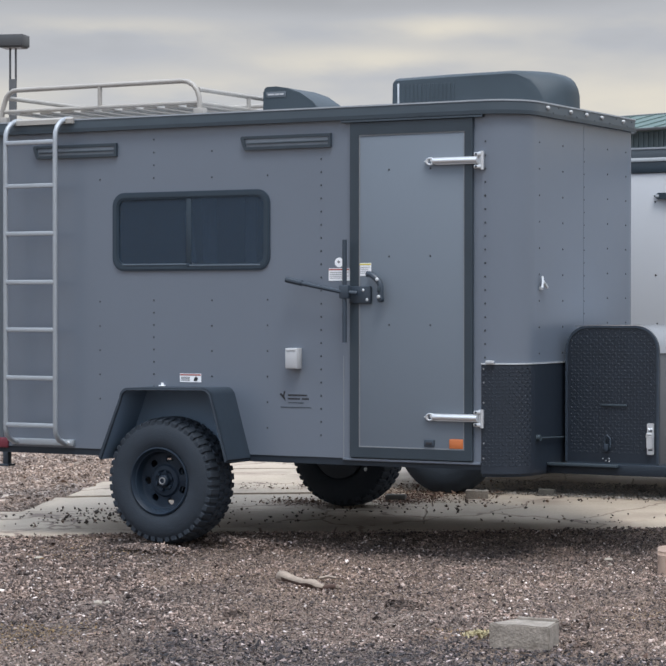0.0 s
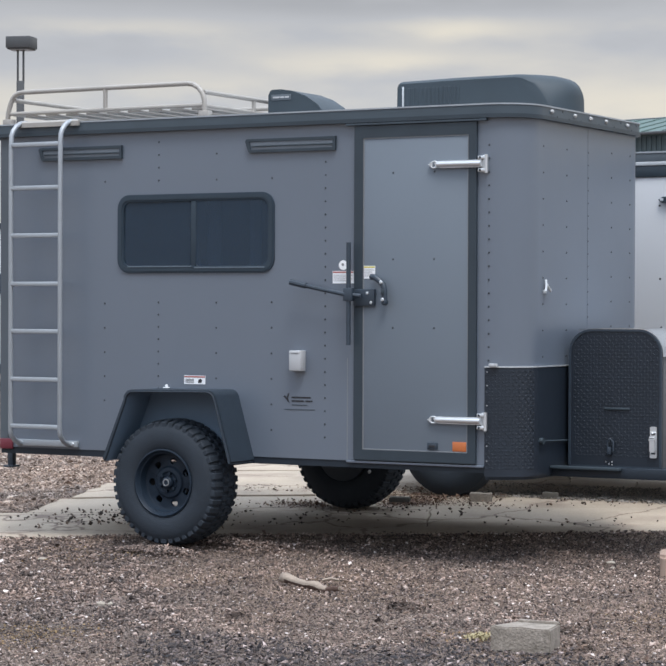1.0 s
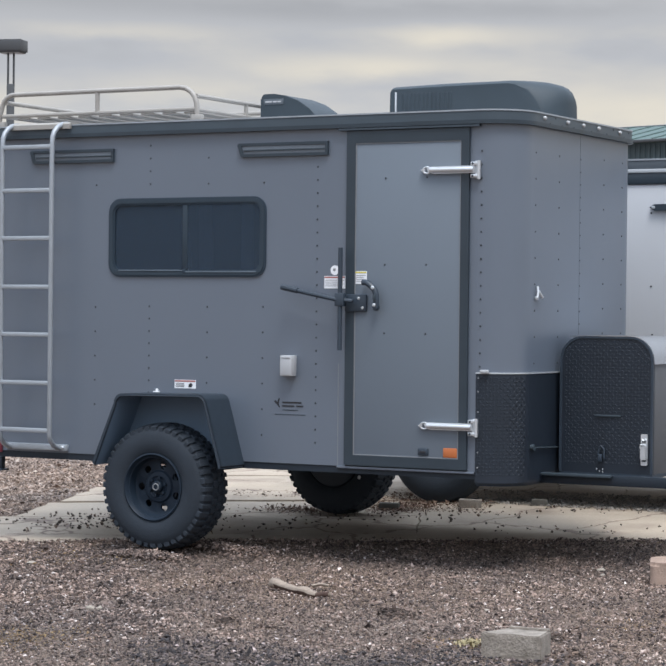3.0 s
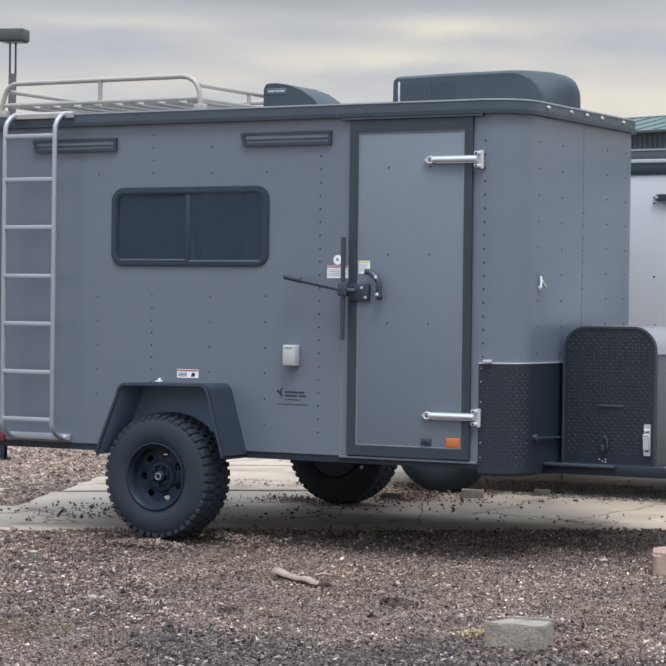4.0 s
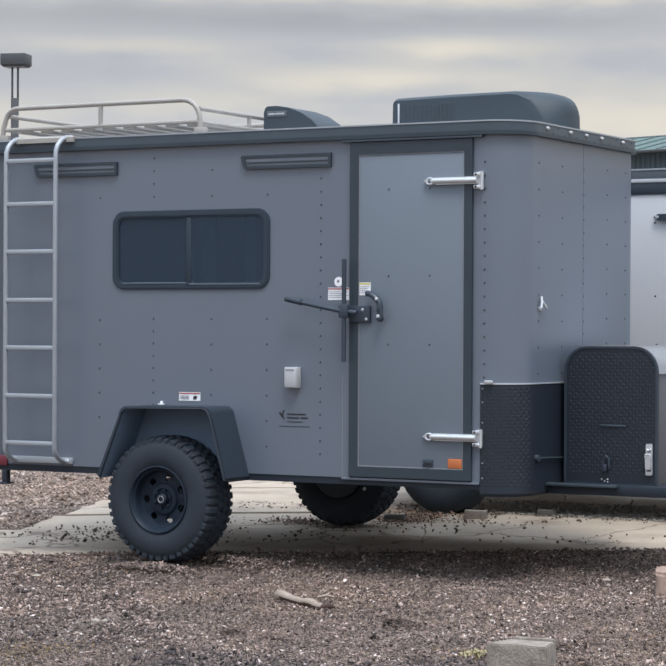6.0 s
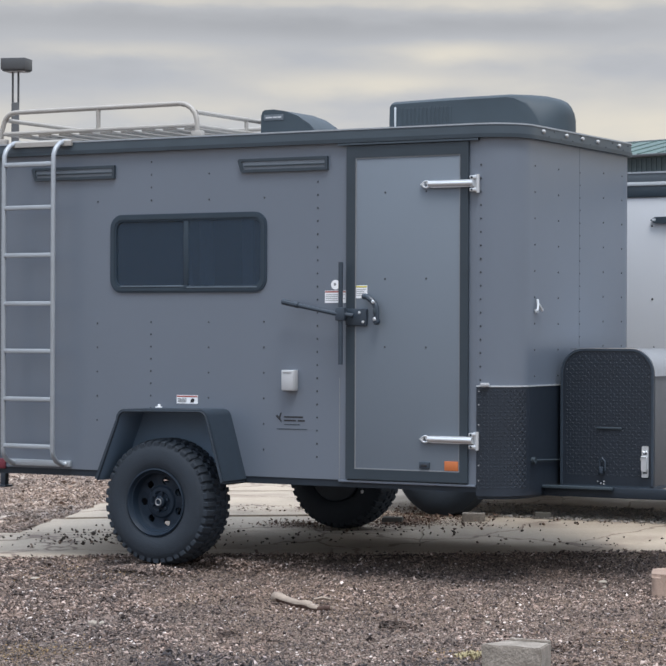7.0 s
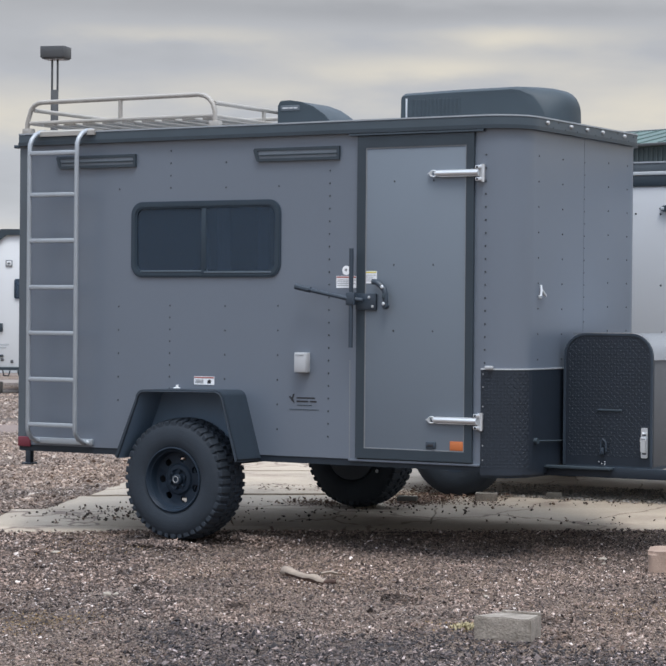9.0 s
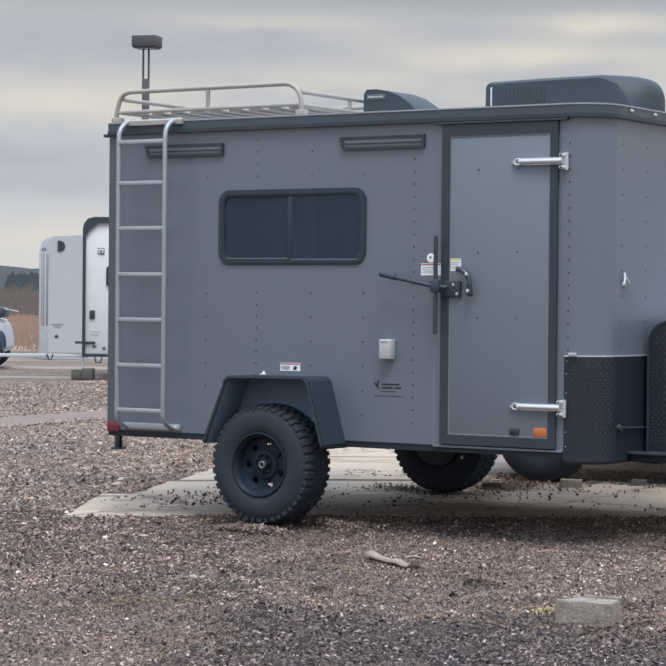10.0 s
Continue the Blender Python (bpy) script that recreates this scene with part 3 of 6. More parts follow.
def scatter(n, seed, quad, keep=None):
    """Random places in a four-cornered field of the plan."""
    rng = np.random.default_rng(seed)
    u, v = rng.random((2, n))
    q = np.array(quad, float)
    xy = (q[0] * ((1 - u) * (1 - v))[:, None] + q[1] * (u * (1 - v))[:, None] + q[2] * (u * v)[:, None] + q[3] * ((1 - u) * v)[:, None])
    if keep is not None:
        xy = xy[[bool(keep(*p)) for p in xy]]
    return xy


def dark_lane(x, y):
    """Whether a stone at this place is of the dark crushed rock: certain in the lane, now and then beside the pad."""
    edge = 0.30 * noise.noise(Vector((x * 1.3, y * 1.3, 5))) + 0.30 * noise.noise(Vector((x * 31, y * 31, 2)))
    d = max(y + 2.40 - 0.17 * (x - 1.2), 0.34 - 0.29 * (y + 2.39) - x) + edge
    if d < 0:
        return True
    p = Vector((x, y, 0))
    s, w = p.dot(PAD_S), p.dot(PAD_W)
    by_pad = 0.42 - abs(w - 0.80) * 0.9 + max(-0.4, min(0.2, 0.35 * (s + 0.1))) + 0.3 * noise.noise(Vector((x * 1.3, y * 1.3, 6)))
    return noise.noise(Vector((x * 57, y * 57, 9))) * 0.5 + 0.5 < by_pad * 0.12


def on_track(x, y):
    """Whether a place lies on the packed wheel track across the yard, with a ragged edge."""
    return abs(x + 8.3 + 0.165 * (y - 1.2)) < 0.38 + 0.30 * noise.noise(Vector((x * 2.1, y * 2.1, 8)))


rs = np.random.default_rng(3)
FRONT = [(-0.4, -6.3), (4.6, -3.6), (2.9, 2.6), (-4.8, 0.6)]
xy = scatter(215000, 11, FRONT, lambda x, y: not on_pad(x, y) or noise.noise(Vector((x * 3, y * 3, 2))) > 0.62)
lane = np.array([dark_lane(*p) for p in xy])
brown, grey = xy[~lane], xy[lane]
stones("gravel", brown, rs.gamma(2.0, 0.0027, len(brown)) + 0.0040, STONES)["label"] = "small brown and grey gravel with pale chips"
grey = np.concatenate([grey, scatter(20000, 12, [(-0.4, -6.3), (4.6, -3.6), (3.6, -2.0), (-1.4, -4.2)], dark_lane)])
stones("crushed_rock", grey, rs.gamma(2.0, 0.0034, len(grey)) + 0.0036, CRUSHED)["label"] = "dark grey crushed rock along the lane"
coarse = scatter(19000, 41, [(-5.0, 0.5), (-2.4, -3.0), (0.3, -2.4), (-1.6, -0.2)], lambda x, y: not on_pad(x, y) and not dark_lane(x, y) and noise.noise(Vector((x * 0.8, y * 0.8, 12))) + 0.35 * (-0.9 - x) > -0.25)
stones("coarse_gravel", coarse, rs.gamma(2.3, 0.0034, len(coarse)) + 0.005, STONES)["label"] = "coarser brown gravel beside the pad"
back = scatter(42000, 13, [(-4.6, -0.6), (-2.6, 0.4), (-5.0, 7.0), (-13.5, 11.0)], lambda x, y: not on_pad(x, y) and not on_track(x, y))
far_stones = scatter(15000, 16, [(-10.6, 6.6), (-11.2, 11.6), (-16.8, 17.6), (-16.6, 13.6)], lambda x, y: not on_track(x, y))
stones("far_gravel", far_stones, rs.gamma(2.4, 0.0045, len(far_stones)) + 0.006, YARDSTONE)["label"] = "coarse pale gravel across the yard"
def heap(n, seed, x, y, rx, ry):
    rng = np.random.default_rng(seed)
    return np.stack([x + rng.normal(0, rx, n), y + rng.normal(0, ry, n)], 1)


holes = np.concatenate([heap(130, 17, 0.293, -1.945, 0.020, 0.032), heap(110, 18, 0.935, -1.31, 0.026, 0.032), heap(40, 26, 0.62, -2.03, 0.04, 0.02)])
stones("damp_holes", holes, rs.gamma(2.5, 0.003, len(holes)) + 0.008, SOIL, 0.35, 0.3, "soil")["label"] = "small dark damp hollows in the gravel"
clods = np.concatenate([heap(120, 21, 1.05, -1.40, 0.06, 0.05), heap(90, 22, 2.10, -1.60, 0.05, 0.08), heap(70, 24, 2.33, -2.02, 0.03, 0.05)])
stones("dark_clods", clods, rs.gamma(2.5, 0.003, len(clods)) + 0.009, LITTER, 0.35, 0.4, "soil")["label"] = "crumbled dark clods of earth on gravel"
moss = np.concatenate([heap(800, 27, -0.42, -2.82, 0.16, 0.22), heap(450, 28, -1.75, -0.45, 0.30, 0.16), heap(250, 29, 1.75, -1.95, 0.12, 0.08), heap(250, 30, 2.62, -1.2, 0.25, 0.15)])
stones("dry_moss", moss, rs.gamma(2.0, 0.002, len(moss)) + 0.005, MOSS, 0.35, 0.4, "moss")["label"] = "yellowish dry moss and grass crumbs in gravel"
s_, w_ = np.random.default_rng(33).random((2, 9000))
s_, w_ = -2.9 + 6.2 * s_, 1.02 + 0.13 * w_ ** 1.6
rim_stones = np.stack([0.905 * s_ - 0.425 * w_, 0.425 * s_ + 0.905 * w_], 1)
stones("edge_gravel", rim_stones, rs.gamma(2.0, 0.0026, len(rim_stones)) + 0.005, STONES, 0.6)["label"] = "gravel lapping over the edge of concrete"
wedge = heap(2600, 32, -1.03, 0.20, 0.20, 0.11)
wedge = np.concatenate([wedge, heap(1500, 37, -1.33, -0.31, 0.15, 0.035)])
wedge3 = np.array([(x, y, gz(x, y) + 0.012 + 0.030 * max(max(0.0, 1 - abs(y - 0.12) / 0.22) * max(0.0, 1 - abs(x + 1.08) / 0.42), 0.7 * max(0.0, 1 - abs(y + 0.29) / 0.09) * max(0.0, 1 - abs(x + 1.33) / 0.32))) for x, y in wedge])
stones("pushed_gravel", wedge3, rs.gamma(2.0, 0.003, len(wedge3)) + 0.006, STONES)["label"] = "gravel pushed up round a trailer tyre"
stones("yard_gravel", back, rs.gamma(2.5, 0.0046, len(back)) + 0.006, YARDSTONE)["label"] = "coarser grey-brown gravel behind the trailer"
lit = scatter(1300, 14, [(-3.2, 0.2), (2.8, 2.6), (1.6, 5.0), (-4.2, 4.6)], lambda x, y: on_pad(x, y) and y < 3.1 and noise.noise(Vector((x * 1.3, y * 1.3, 7))) > -0.05)
lit = np.concatenate([lit, scatter(260, 15, [(-2.9, 0.5), (-1.9, 0.9), (-2.2, 1.6), (-3.2, 1.3)], on_pad)])
lit3 = np.array([(x, y, gz(x, y) + 0.013) for x, y in lit])
stones("leaf_litter", lit3, rs.gamma(2.2, 0.0034, len(lit3)) + 0.0100, LITTER, 0.28, 0.75, "litter", 0.15)["label"] = "dark crumbs and dry leaves strewn over concrete"

# a thin sheet of grey crumbs stands in for shade beneath the white trailer
shaded = scatter(13000, 31, [(-1.1, 3.12), (2.9, 3.20), (2.9, 4.15), (-1.1, 4.05)], lambda x, y: noise.noise(Vector((x * 1.2, y * 2.5, 4))) > -0.42)
dp3 = np.array([(x, y, gz(x, y) + 0.011) for x, y in shaded])
stones("shade_crumbs", dp3, rs.gamma(2.2, 0.003, len(dp3)) + 0.010, SHADECRUMB, 0.05, 0.16, "dirt")["label"] = "thin grey crumbs as shade under the white trailer"
leaves = scatter(1500, 19, [(-1.5, 2.25), (-0.2, 2.55), (-0.5, 3.3), (-1.8, 2.9)], lambda x, y: noise.noise(Vector((x * 2.1, y * 2.1, 3))) > -0.12)
leaves = np.concatenate([leaves, heap(1500, 34, -1.02, 2.62, 0.13, 0.22), heap(1300, 35, -1.25, 3.35, 0.16, 0.35), heap(700, 36, -1.62, 2.15, 0.16, 0.10)])
leaves = np.concatenate([leaves, scatter(260, 20, [(-2.6, 2.6), (-1.7, 2.9), (-1.8, 3.4), (-2.7, 3.1)], on_pad)])
lv3 = np.array([(x, y, gz(x, y) + 0.015) for x, y in leaves])
stones("dead_leaves", lv3, rs.gamma(2.2, 0.0036, len(lv3)) + 0.004, LEAF, 0.25, 0.25, "leaves")["label"] = "drift of brown dead leaves on concrete"

# ---- grey cargo trailer ----
XR, XF, WID, RAD = -2.745, 1.06, 1.95, 0.24
ZB, ZF, ZT = 0.613, 2.688, 2.762
trailer = thing("cargo_trailer", "matte grey enclosed off-road cargo trailer with black trim, parked on gravel", "trailer")


def plan_path(off, n=10):
    """Front of the body in plan: from the near side round both corners to the far side."""
    r = RAD + off
    near = [(XF - RAD + r * math.sin(radians(90 * k / n)), RAD - r * math.cos(radians(90 * k / n))) for k in range(n + 1)]
    far = [(XF - RAD + r * math.cos(radians(90 * k / n)), WID - RAD + r * math.sin(radians(90 * k / n))) for k in range(n + 1)]
    return near + far


part("side_wall", grid_wall(bmesh.new(), [XR, -1.79, -0.675, -0.062, 0.767, XF - RAD], [ZB, 1.803, 2.241, ZF],
                            [(-0.062, 0.767, ZB, 2.665), (-1.79, -0.675, 1.803, 2.241)], 0.0, 0.04), GREY, trailer)
part("door_lintel", nbox(-0.062, 0.767, 0.0, 0.04, 2.664, ZF), GREY, trailer)
part("front_wall", band(bmesh.new(), plan_path(0.0), plan_path(-0.04), "xy", ZB, ZF, closed=False), GREY, trailer, smooth=50)
part("far_wall", nbox(XR, XF - RAD, WID - 0.04, WID, ZB, ZF), GREY, trailer)
part("rear_wall", nbox(XR - 0.03, XR, 0.0, WID, ZB, ZF, 0.004), GREY, trailer)
# added black sheet behind the window, in place of the unlit interior
part("dark_interior_sheet", nbox(XR + 0.05, 0.8, 0.30, 0.32, 0.66, 2.68), BLACK, trailer)
part("floor", nbox(XR, XF - 0.1, 0.04, WID - 0.04, ZB - 0.0, ZB + 0.05), PLYWOOD, trailer)
roof_pts = [(XR - 0.02, -0.02)] + plan_path(0.02) + [(XR - 0.02, WID + 0.02)]
part("roof", prism(bmesh.new(), roof_pts, "xy", ZT - 0.02, ZT - 0.004), WHITE, trailer, "pale roof skin")
fo = [(XR - 0.03, -0.025)] + plan_path(0.025) + [(XR - 0.03, WID + 0.025)]
fi = [(XR - 0.03, 0.005)] + plan_path(-0.005) + [(XR - 0.03, WID - 0.005)]
part("roof_fascia", band(bmesh.new(), fo, fi, "xy", ZF + 0.002, ZT, closed=True), FASCIA, trailer, "charcoal metal roof edging", smooth=50)
lip_o = [(XR - 0.03, -0.032)] + plan_path(0.032) + [(XR - 0.03, WID + 0.032)]
part("fascia_lip", band(bmesh.new(), lip_o, fi, "xy", ZF - 0.008, ZF + 0.016, closed=True), TRIM, trailer, smooth=50)
top_o = [(XR - 0.03, -0.029)] + plan_path(0.029) + [(XR - 0.03, WID + 0.029)]
part("roof_bead", band(bmesh.new(), top_o, fi, "xy", ZT - 0.005, ZT + 0.004, closed=True), ALU, trailer, smooth=50)
part("corner_post", nbox(XR - 0.032, XR + 0.035, -0.006, 0.02, ZB - 0.01, ZF), DARKGREY, trailer)
part("bottom_rail", nbox(XR - 0.03, XF - RAD, 0.006, 0.06, 0.570, ZB), RAILBLK, trailer)
part("front_rail", band(bmesh.new(), plan_path(-0.01), plan_path(-0.05), "xy", 0.53, ZB, closed=False), RAILBLK, trailer, smooth=50)
part("sill_edge", nbox(-0.118, 0.815, -0.012, 0.0, 0.600, 0.614, 0.003), GREY, trailer)
part("panel_seam", nbox(-0.118, -0.1135, -0.002, 0.0, 0.616, 1.24), DULL, trailer, "thin pale panel seam")

# screw lines at the seams and studs
side_screws = []
for x, z0, z1, dz in ((-1.51, 2.366, 2.62, 0.082), (-1.51, 1.028, 1.60, 0.079), (-0.275, 0.749, 2.52, 0.081), (0.842, 1.24, 2.58, 0.080),
                      (-1.93, 0.941, 1.60, 0.158), (-1.07, 1.10, 1.60, 0.160), (-0.66, 0.784, 1.60, 0.160), (-1.07, 2.36, 2.58, 0.165), (-0.66, 2.36, 2.38, 0.1),
                      (-1.93, 2.366, 2.38, 0.1)):
    for k in range(int((z1 - z0) / dz) + 1):
        side_screws.append((x, -0.0005, z0 + k * dz))
bolts(side_screws, 0.0066, (0, -1, 0), SCREW, trailer, "wall_screw")
front_screws = []
for y, dz in ((0.294, 0.158), (0.642, 0.158), (0.972, 0.079), (1.351, 0.158), (1.66, 0.158)):
    for k in range(int(1.30 / dz) + 1):
        front_screws.append((XF + 0.0005, y, 1.26 + k * dz + 0.02 * (y > 1)))
bolts(front_screws, 0.0064, (1, 0, 0), SCREW, trailer, "front_screw")
part("front_seam", nbox(XF, XF + 0.0015, 0.966, 0.970, 1.22, ZF - 0.01), GREY, trailer)
for y in (0.355, 0.701, 0.946, 1.192, 1.546):
    bm = bmesh.new()
    bmesh.ops.create_uvsphere(bm, u_segments=12, v_segments=8, radius=0.0175)
    for v in bm.verts:
        v.co = Vector((v.co.x * 0.7 + XF + 0.028, v.co.y * 1.25 + y, v.co.z * 0.72 + 2.734))
    part("marker_light", bm, CLEAR, trailer, "small clear marker light")

bolts([(XF + 0.0255, y, z) for y, z in ((0.44, 2.708), (0.52, 2.745), (0.62, 2.706), (0.80, 2.708), (0.93, 2.742), (1.08, 2.706), (1.33, 2.708), (1.44, 2.744), (1.62, 2.708), (1.70, 2.742))], 0.0062, (1, 0, 0), SCREW, trailer, "fascia_screw")

# door
door = part("door", nbox(0.0, 0.714, -0.014, 0.02, 0.685, 2.585, 0.004), GREYDOOR, trailer, "grey side door in a black frame")
to, ti = [(-0.062, 0.622), (0.767, 0.622), (0.767, 2.660), (-0.062, 2.660)], [(0.0, 0.685), (0.714, 0.685), (0.714, 2.585), (0.0, 2.585)]
part("door_trim", band(bmesh.new(), to, ti, "xz", -0.020, 0.03), TRIM, door, "black door frame")
bi = [(0.006, 0.691), (0.708, 0.691), (0.708, 2.579), (0.006, 2.579)]
part("door_bead", band(bmesh.new(), ti, bi, "xz", -0.0175, -0.0125), DULL, door, "thin pale door bead")
part("drip_cap", prism(bmesh.new(), [(-0.030, 2.664), (-0.030, 2.672), (-0.024, 2.684), (0.0, 2.684), (0.0, 2.664)], "yz", -0.118, 0.835), TRIM, door)
bolts([(x, -0.0145, z) for x in (0.205, 0.485) for z in (1.43, 1.845, 2.37)], 0.0066, (0, -1, 0), SCREW, door, "screw")
for z in (2.408, 0.877):
    hinge = part("hinge", prism(bmesh.new(), [(0.490, z + 0.012), (0.520, z + 0.023), (0.808, z + 0.024), (0.808, z - 0.020), (0.540, z - 0.020), (0.505, z - 0.014)], "xz", -0.032, -0.021),
                 CHROME, trailer, "bright plated strap hinge")
    # the pressed hollow rib and the pointed eye at its end
    part("rib", tube(bmesh.new(), [(0.512, -0.026, z + 0.003), (0.535, -0.030, z + 0.003), (0.806, -0.032, z + 0.002)], 0.0185, 14), CHROME, hinge, smooth=60)
    part("eye", tube(bmesh.new(), [(0.492 + 0.026 * math.cos(q), -0.030, z + 0.002 + 0.019 * math.sin(q)) for q in (2 * math.pi * k / 16 for k in range(16))], 0.0055, 8, True), CHROME, hinge, smooth=60)
    part("tip", prism(bmesh.new(), [(0.450, z + 0.003), (0.480, z + 0.017), (0.480, z - 0.013)], "xz", -0.034, -0.021), CHROME, hinge)
    part("hinge_plate", nbox(0.806, 0.838, -0.022, -0.001, z - 0.052, z + 0.052, 0.004), CHROME, hinge)
    part("hinge_pin", tube(bmesh.new(), [(0.834, -0.026, z - 0.056), (0.834, -0.026, z + 0.054)], 0.010, 12), CHROME, hinge)
    for dz in (0.036, -0.038):
        part("knuckle", nbox(0.782, 0.828, -0.036, -0.001, z + dz - 0.011, z + dz + 0.011, 0.005), CHROME, hinge)
        bolts([(0.797, -0.0365, z + dz)], 0.008, (0, -1, 0), TRIM, hinge)
part("bar_lock", tube(bmesh.new(), [(-0.069, -0.075, 1.322), (-0.069, -0.075, 1.948)], 0.0145, 12), BLACK, door, "black steel cam bar")
part("bar_handle", tube(bmesh.new(), [(-0.465, -0.090, 1.706), (-0.455, -0.090, 1.704), (-0.30, -0.088, 1.672), (-0.10, -0.085, 1.634), (0.01, -0.060, 1.622)], 0.0135, 10),
     BLACK, door, "black steel swing handle")
part("handle_grip", tube(bmesh.new(), [(-0.472, -0.090, 1.708), (-0.36, -0.089, 1.685)], 0.0185, 10), BLACK, door)
part("bar_bracket", nbox(-0.100, -0.036, -0.094, -0.050, 1.590, 1.672, 0.008), BLACK, door, "black cam bar bracket")
lock = part("lock_plate", nbox(-0.060, 0.088, -0.034, -0.012, 1.560, 1.664, 0.006), BLACK, trailer, "black lock plate with bright bolts")
bolts([(0.038, -0.0345, 1.640), (0.064, -0.0345, 1.582)], 0.010, (0, -1, 0), ZINC, lock)
keep = part("grab_handle", tube(bmesh.new(), [(0.072, -0.045, 1.738), (0.100, -0.050, 1.737), (0.133, -0.055, 1.716), (0.159, -0.055, 1.690), (0.169, -0.055, 1.660),
                                             (0.169, -0.055, 1.585)], 0.0185, 10), BLACK, trailer, "black bent lock keeper")
part("keeper_end", lathe(bmesh.new(), [(0.0001, -0.022), (0.014, -0.020), (0.0195, -0.012), (0.0195, 0.012), (0.014, 0.020), (0.0001, 0.022)], (0.169, -0.053, 1.585), 16), BLACK, keep)
bolts([(0.155, -0.077, 1.705), (0.166, -0.077, 1.600)], 0.012, (0, -1, 0), ZINC, keep)
part("keeper_slot", nbox(0.156, 0.177, -0.079, -0.070, 1.632, 1.662, 0.003), ACGREY, keep)
part("reflector", nbox(0.614, 0.706, -0.020, -0.013, 0.692, 0.750, 0.004), ORANGE, door, "orange reflector")
vent_low = part("door_vent", nbox(0.447, 0.516, -0.026, -0.013, 0.700, 0.742, 0.005), BLACK, trailer, "small black plastic vent")
part("vent_slot", nbox(0.462, 0.501, -0.029, -0.025, 0.713, 0.727, 0.001), INK, vent_low)


def decal(name, x0, x1, z0, z1, y, stripe, rows, parent, label, face=DECAL):
    base = part(name, nbox(x0, x1, y - 0.002, y, z0, z1), face, parent, label)
    if stripe is not None:
        part("stripe", nbox(x0 + 0.002, x1 - 0.002, y - 0.0035, y - 0.002, z1 - 0.012, z1 - 0.003), stripe, base)
    for k in range(rows):
        zz = z1 - 0.024 - k * (z1 - z0 - 0.03) / max(1, rows)
        part("print_bar", nbox(x0 + 0.008, x1 - 0.008 - 0.012 * (k % 2), y - 0.0035, y - 0.002, zz - 0.003, zz), DULL, base)
    return base


decal("warning_sticker", -0.221, -0.073, 1.700, 1.776, 0.0, REDINK, 4, trailer, "white warning sticker with red stripe")
decal("caution_sticker", 0.001, 0.083, 1.728, 1.806, -0.014, YELLOW, 4, trailer, "white caution sticker with yellow stripe")
bm = bmesh.new()
prism(bm, arc(-0.148, 1.812, 0.030, 0, 345, 23), "xz", -0.002, 0.0)
badge = part("round_sticker", bm, DECAL, trailer, "round white sticker")
part("print_mark", prism(bmesh.new(), arc(-0.150, 1.815, 0.009, 0, 330, 11), "xz", -0.0035, -0.002), DULL, badge)
st = decal("fender_sticker", -1.310, -1.150, 1.060, 1.114, 0.0, REDINK, 0, trailer, "white load sticker with red stripe")
for zz in (1.070, 1.079, 1.088):
    part("print_bar", nbox(-1.300, -1.235, -0.0035, -0.002, zz, zz + 0.004), BOXFRONT, st)
part("print_mark", prism(bmesh.new(), [(-1.205, 1.068), (-1.180, 1.068), (-1.172, 1.085), (-1.185, 1.096), (-1.200, 1.088)], "xz", -0.0035, -0.002), INK, st)
for k, (x0, x1, z0, z1) in enumerate(((-0.512, -0.375, 0.986, 0.996), (-0.512, -0.425, 0.964, 0.974), (-0.412, -0.362, 0.964, 0.974), (-0.510, -0.398, 0.942, 0.947), (-0.565, -0.345, 0.914, 0.918))):
    part("dealer_decal_bar", nbox(x0, x1, -0.002, 0.0, z0, z1), INK if k < 3 else TRIM, trailer)
bm = bmesh.new()
prism(bm, [(-0.572, 0.996), (-0.560, 1.004), (-0.548, 0.990), (-0.540, 1.014), (-0.528, 1.018), (-0.538, 0.985), (-0.528, 0.955), (-0.545, 0.970), (-0.560, 0.985)], "xz", -0.002, 0.0)
part("dealer_decal_mark", bm, INK, trailer)

# outlet cover
outlet = part("outlet_cover", nbox(-0.500, -0.412, -0.054, 0.0, 1.156, 1.284, 0.003), PVC, trailer, "white weatherproof outlet cover")
part("cover_lid", nbox(-0.497, -0.415, -0.060, -0.054, 1.160, 1.281, 0.002), PVC, outlet)
part("hinge_rib", nbox(-0.486, -0.426, -0.064, -0.060, 1.268, 1.276, 0.001), PVC, outlet)

# window
def window_ring(a, b, y0, y1):
    """A rounded ring of the window, from a to b inwards of its outline."""
    return band(bmesh.new(), round_rect(-1.824 + a, -0.640 - a, 1.769 + a, 2.275 - a, 0.088 - 0.8 * a), round_rect(-1.824 + b, -0.640 - b, 1.769 + b, 2.275 - b, 0.088 - 0.8 * b), "xz", y0, y1)


window = part("window", window_ring(0.011, 0.034, -0.014, 0.03), WINFRAME, trailer, "dark-framed tinted sliding window")
part("gasket", window_ring(0.0, 0.012, -0.010, 0.02), BEAD, window)
part("inner_frame", window_ring(0.032, 0.046, -0.009, 0.02), BEAD, window)
part("pane", prism(bmesh.new(), round_rect(-1.776, -1.246, 1.812, 2.232, 0.050), "xz", 0.000, 0.006), TINT, window)
part("pane", prism(bmesh.new(), round_rect(-1.234, -0.673, 1.812, 2.232, 0.050), "xz", -0.006, -0.001), TINT, window)
part("mullion", nbox(-1.258, -1.222, -0.009, 0.006, 1.808, 2.238, 0.004), WINFRAME, window)
part("track", nbox(-1.745, -1.245, -0.016, -0.008, 1.806, 1.815, 0.002), WINTRACK, window, "dull metal sill track")
part("track", nbox(-1.235, -0.705, -0.017, -0.008, 1.798, 1.807, 0.002), WINTRACK, window)
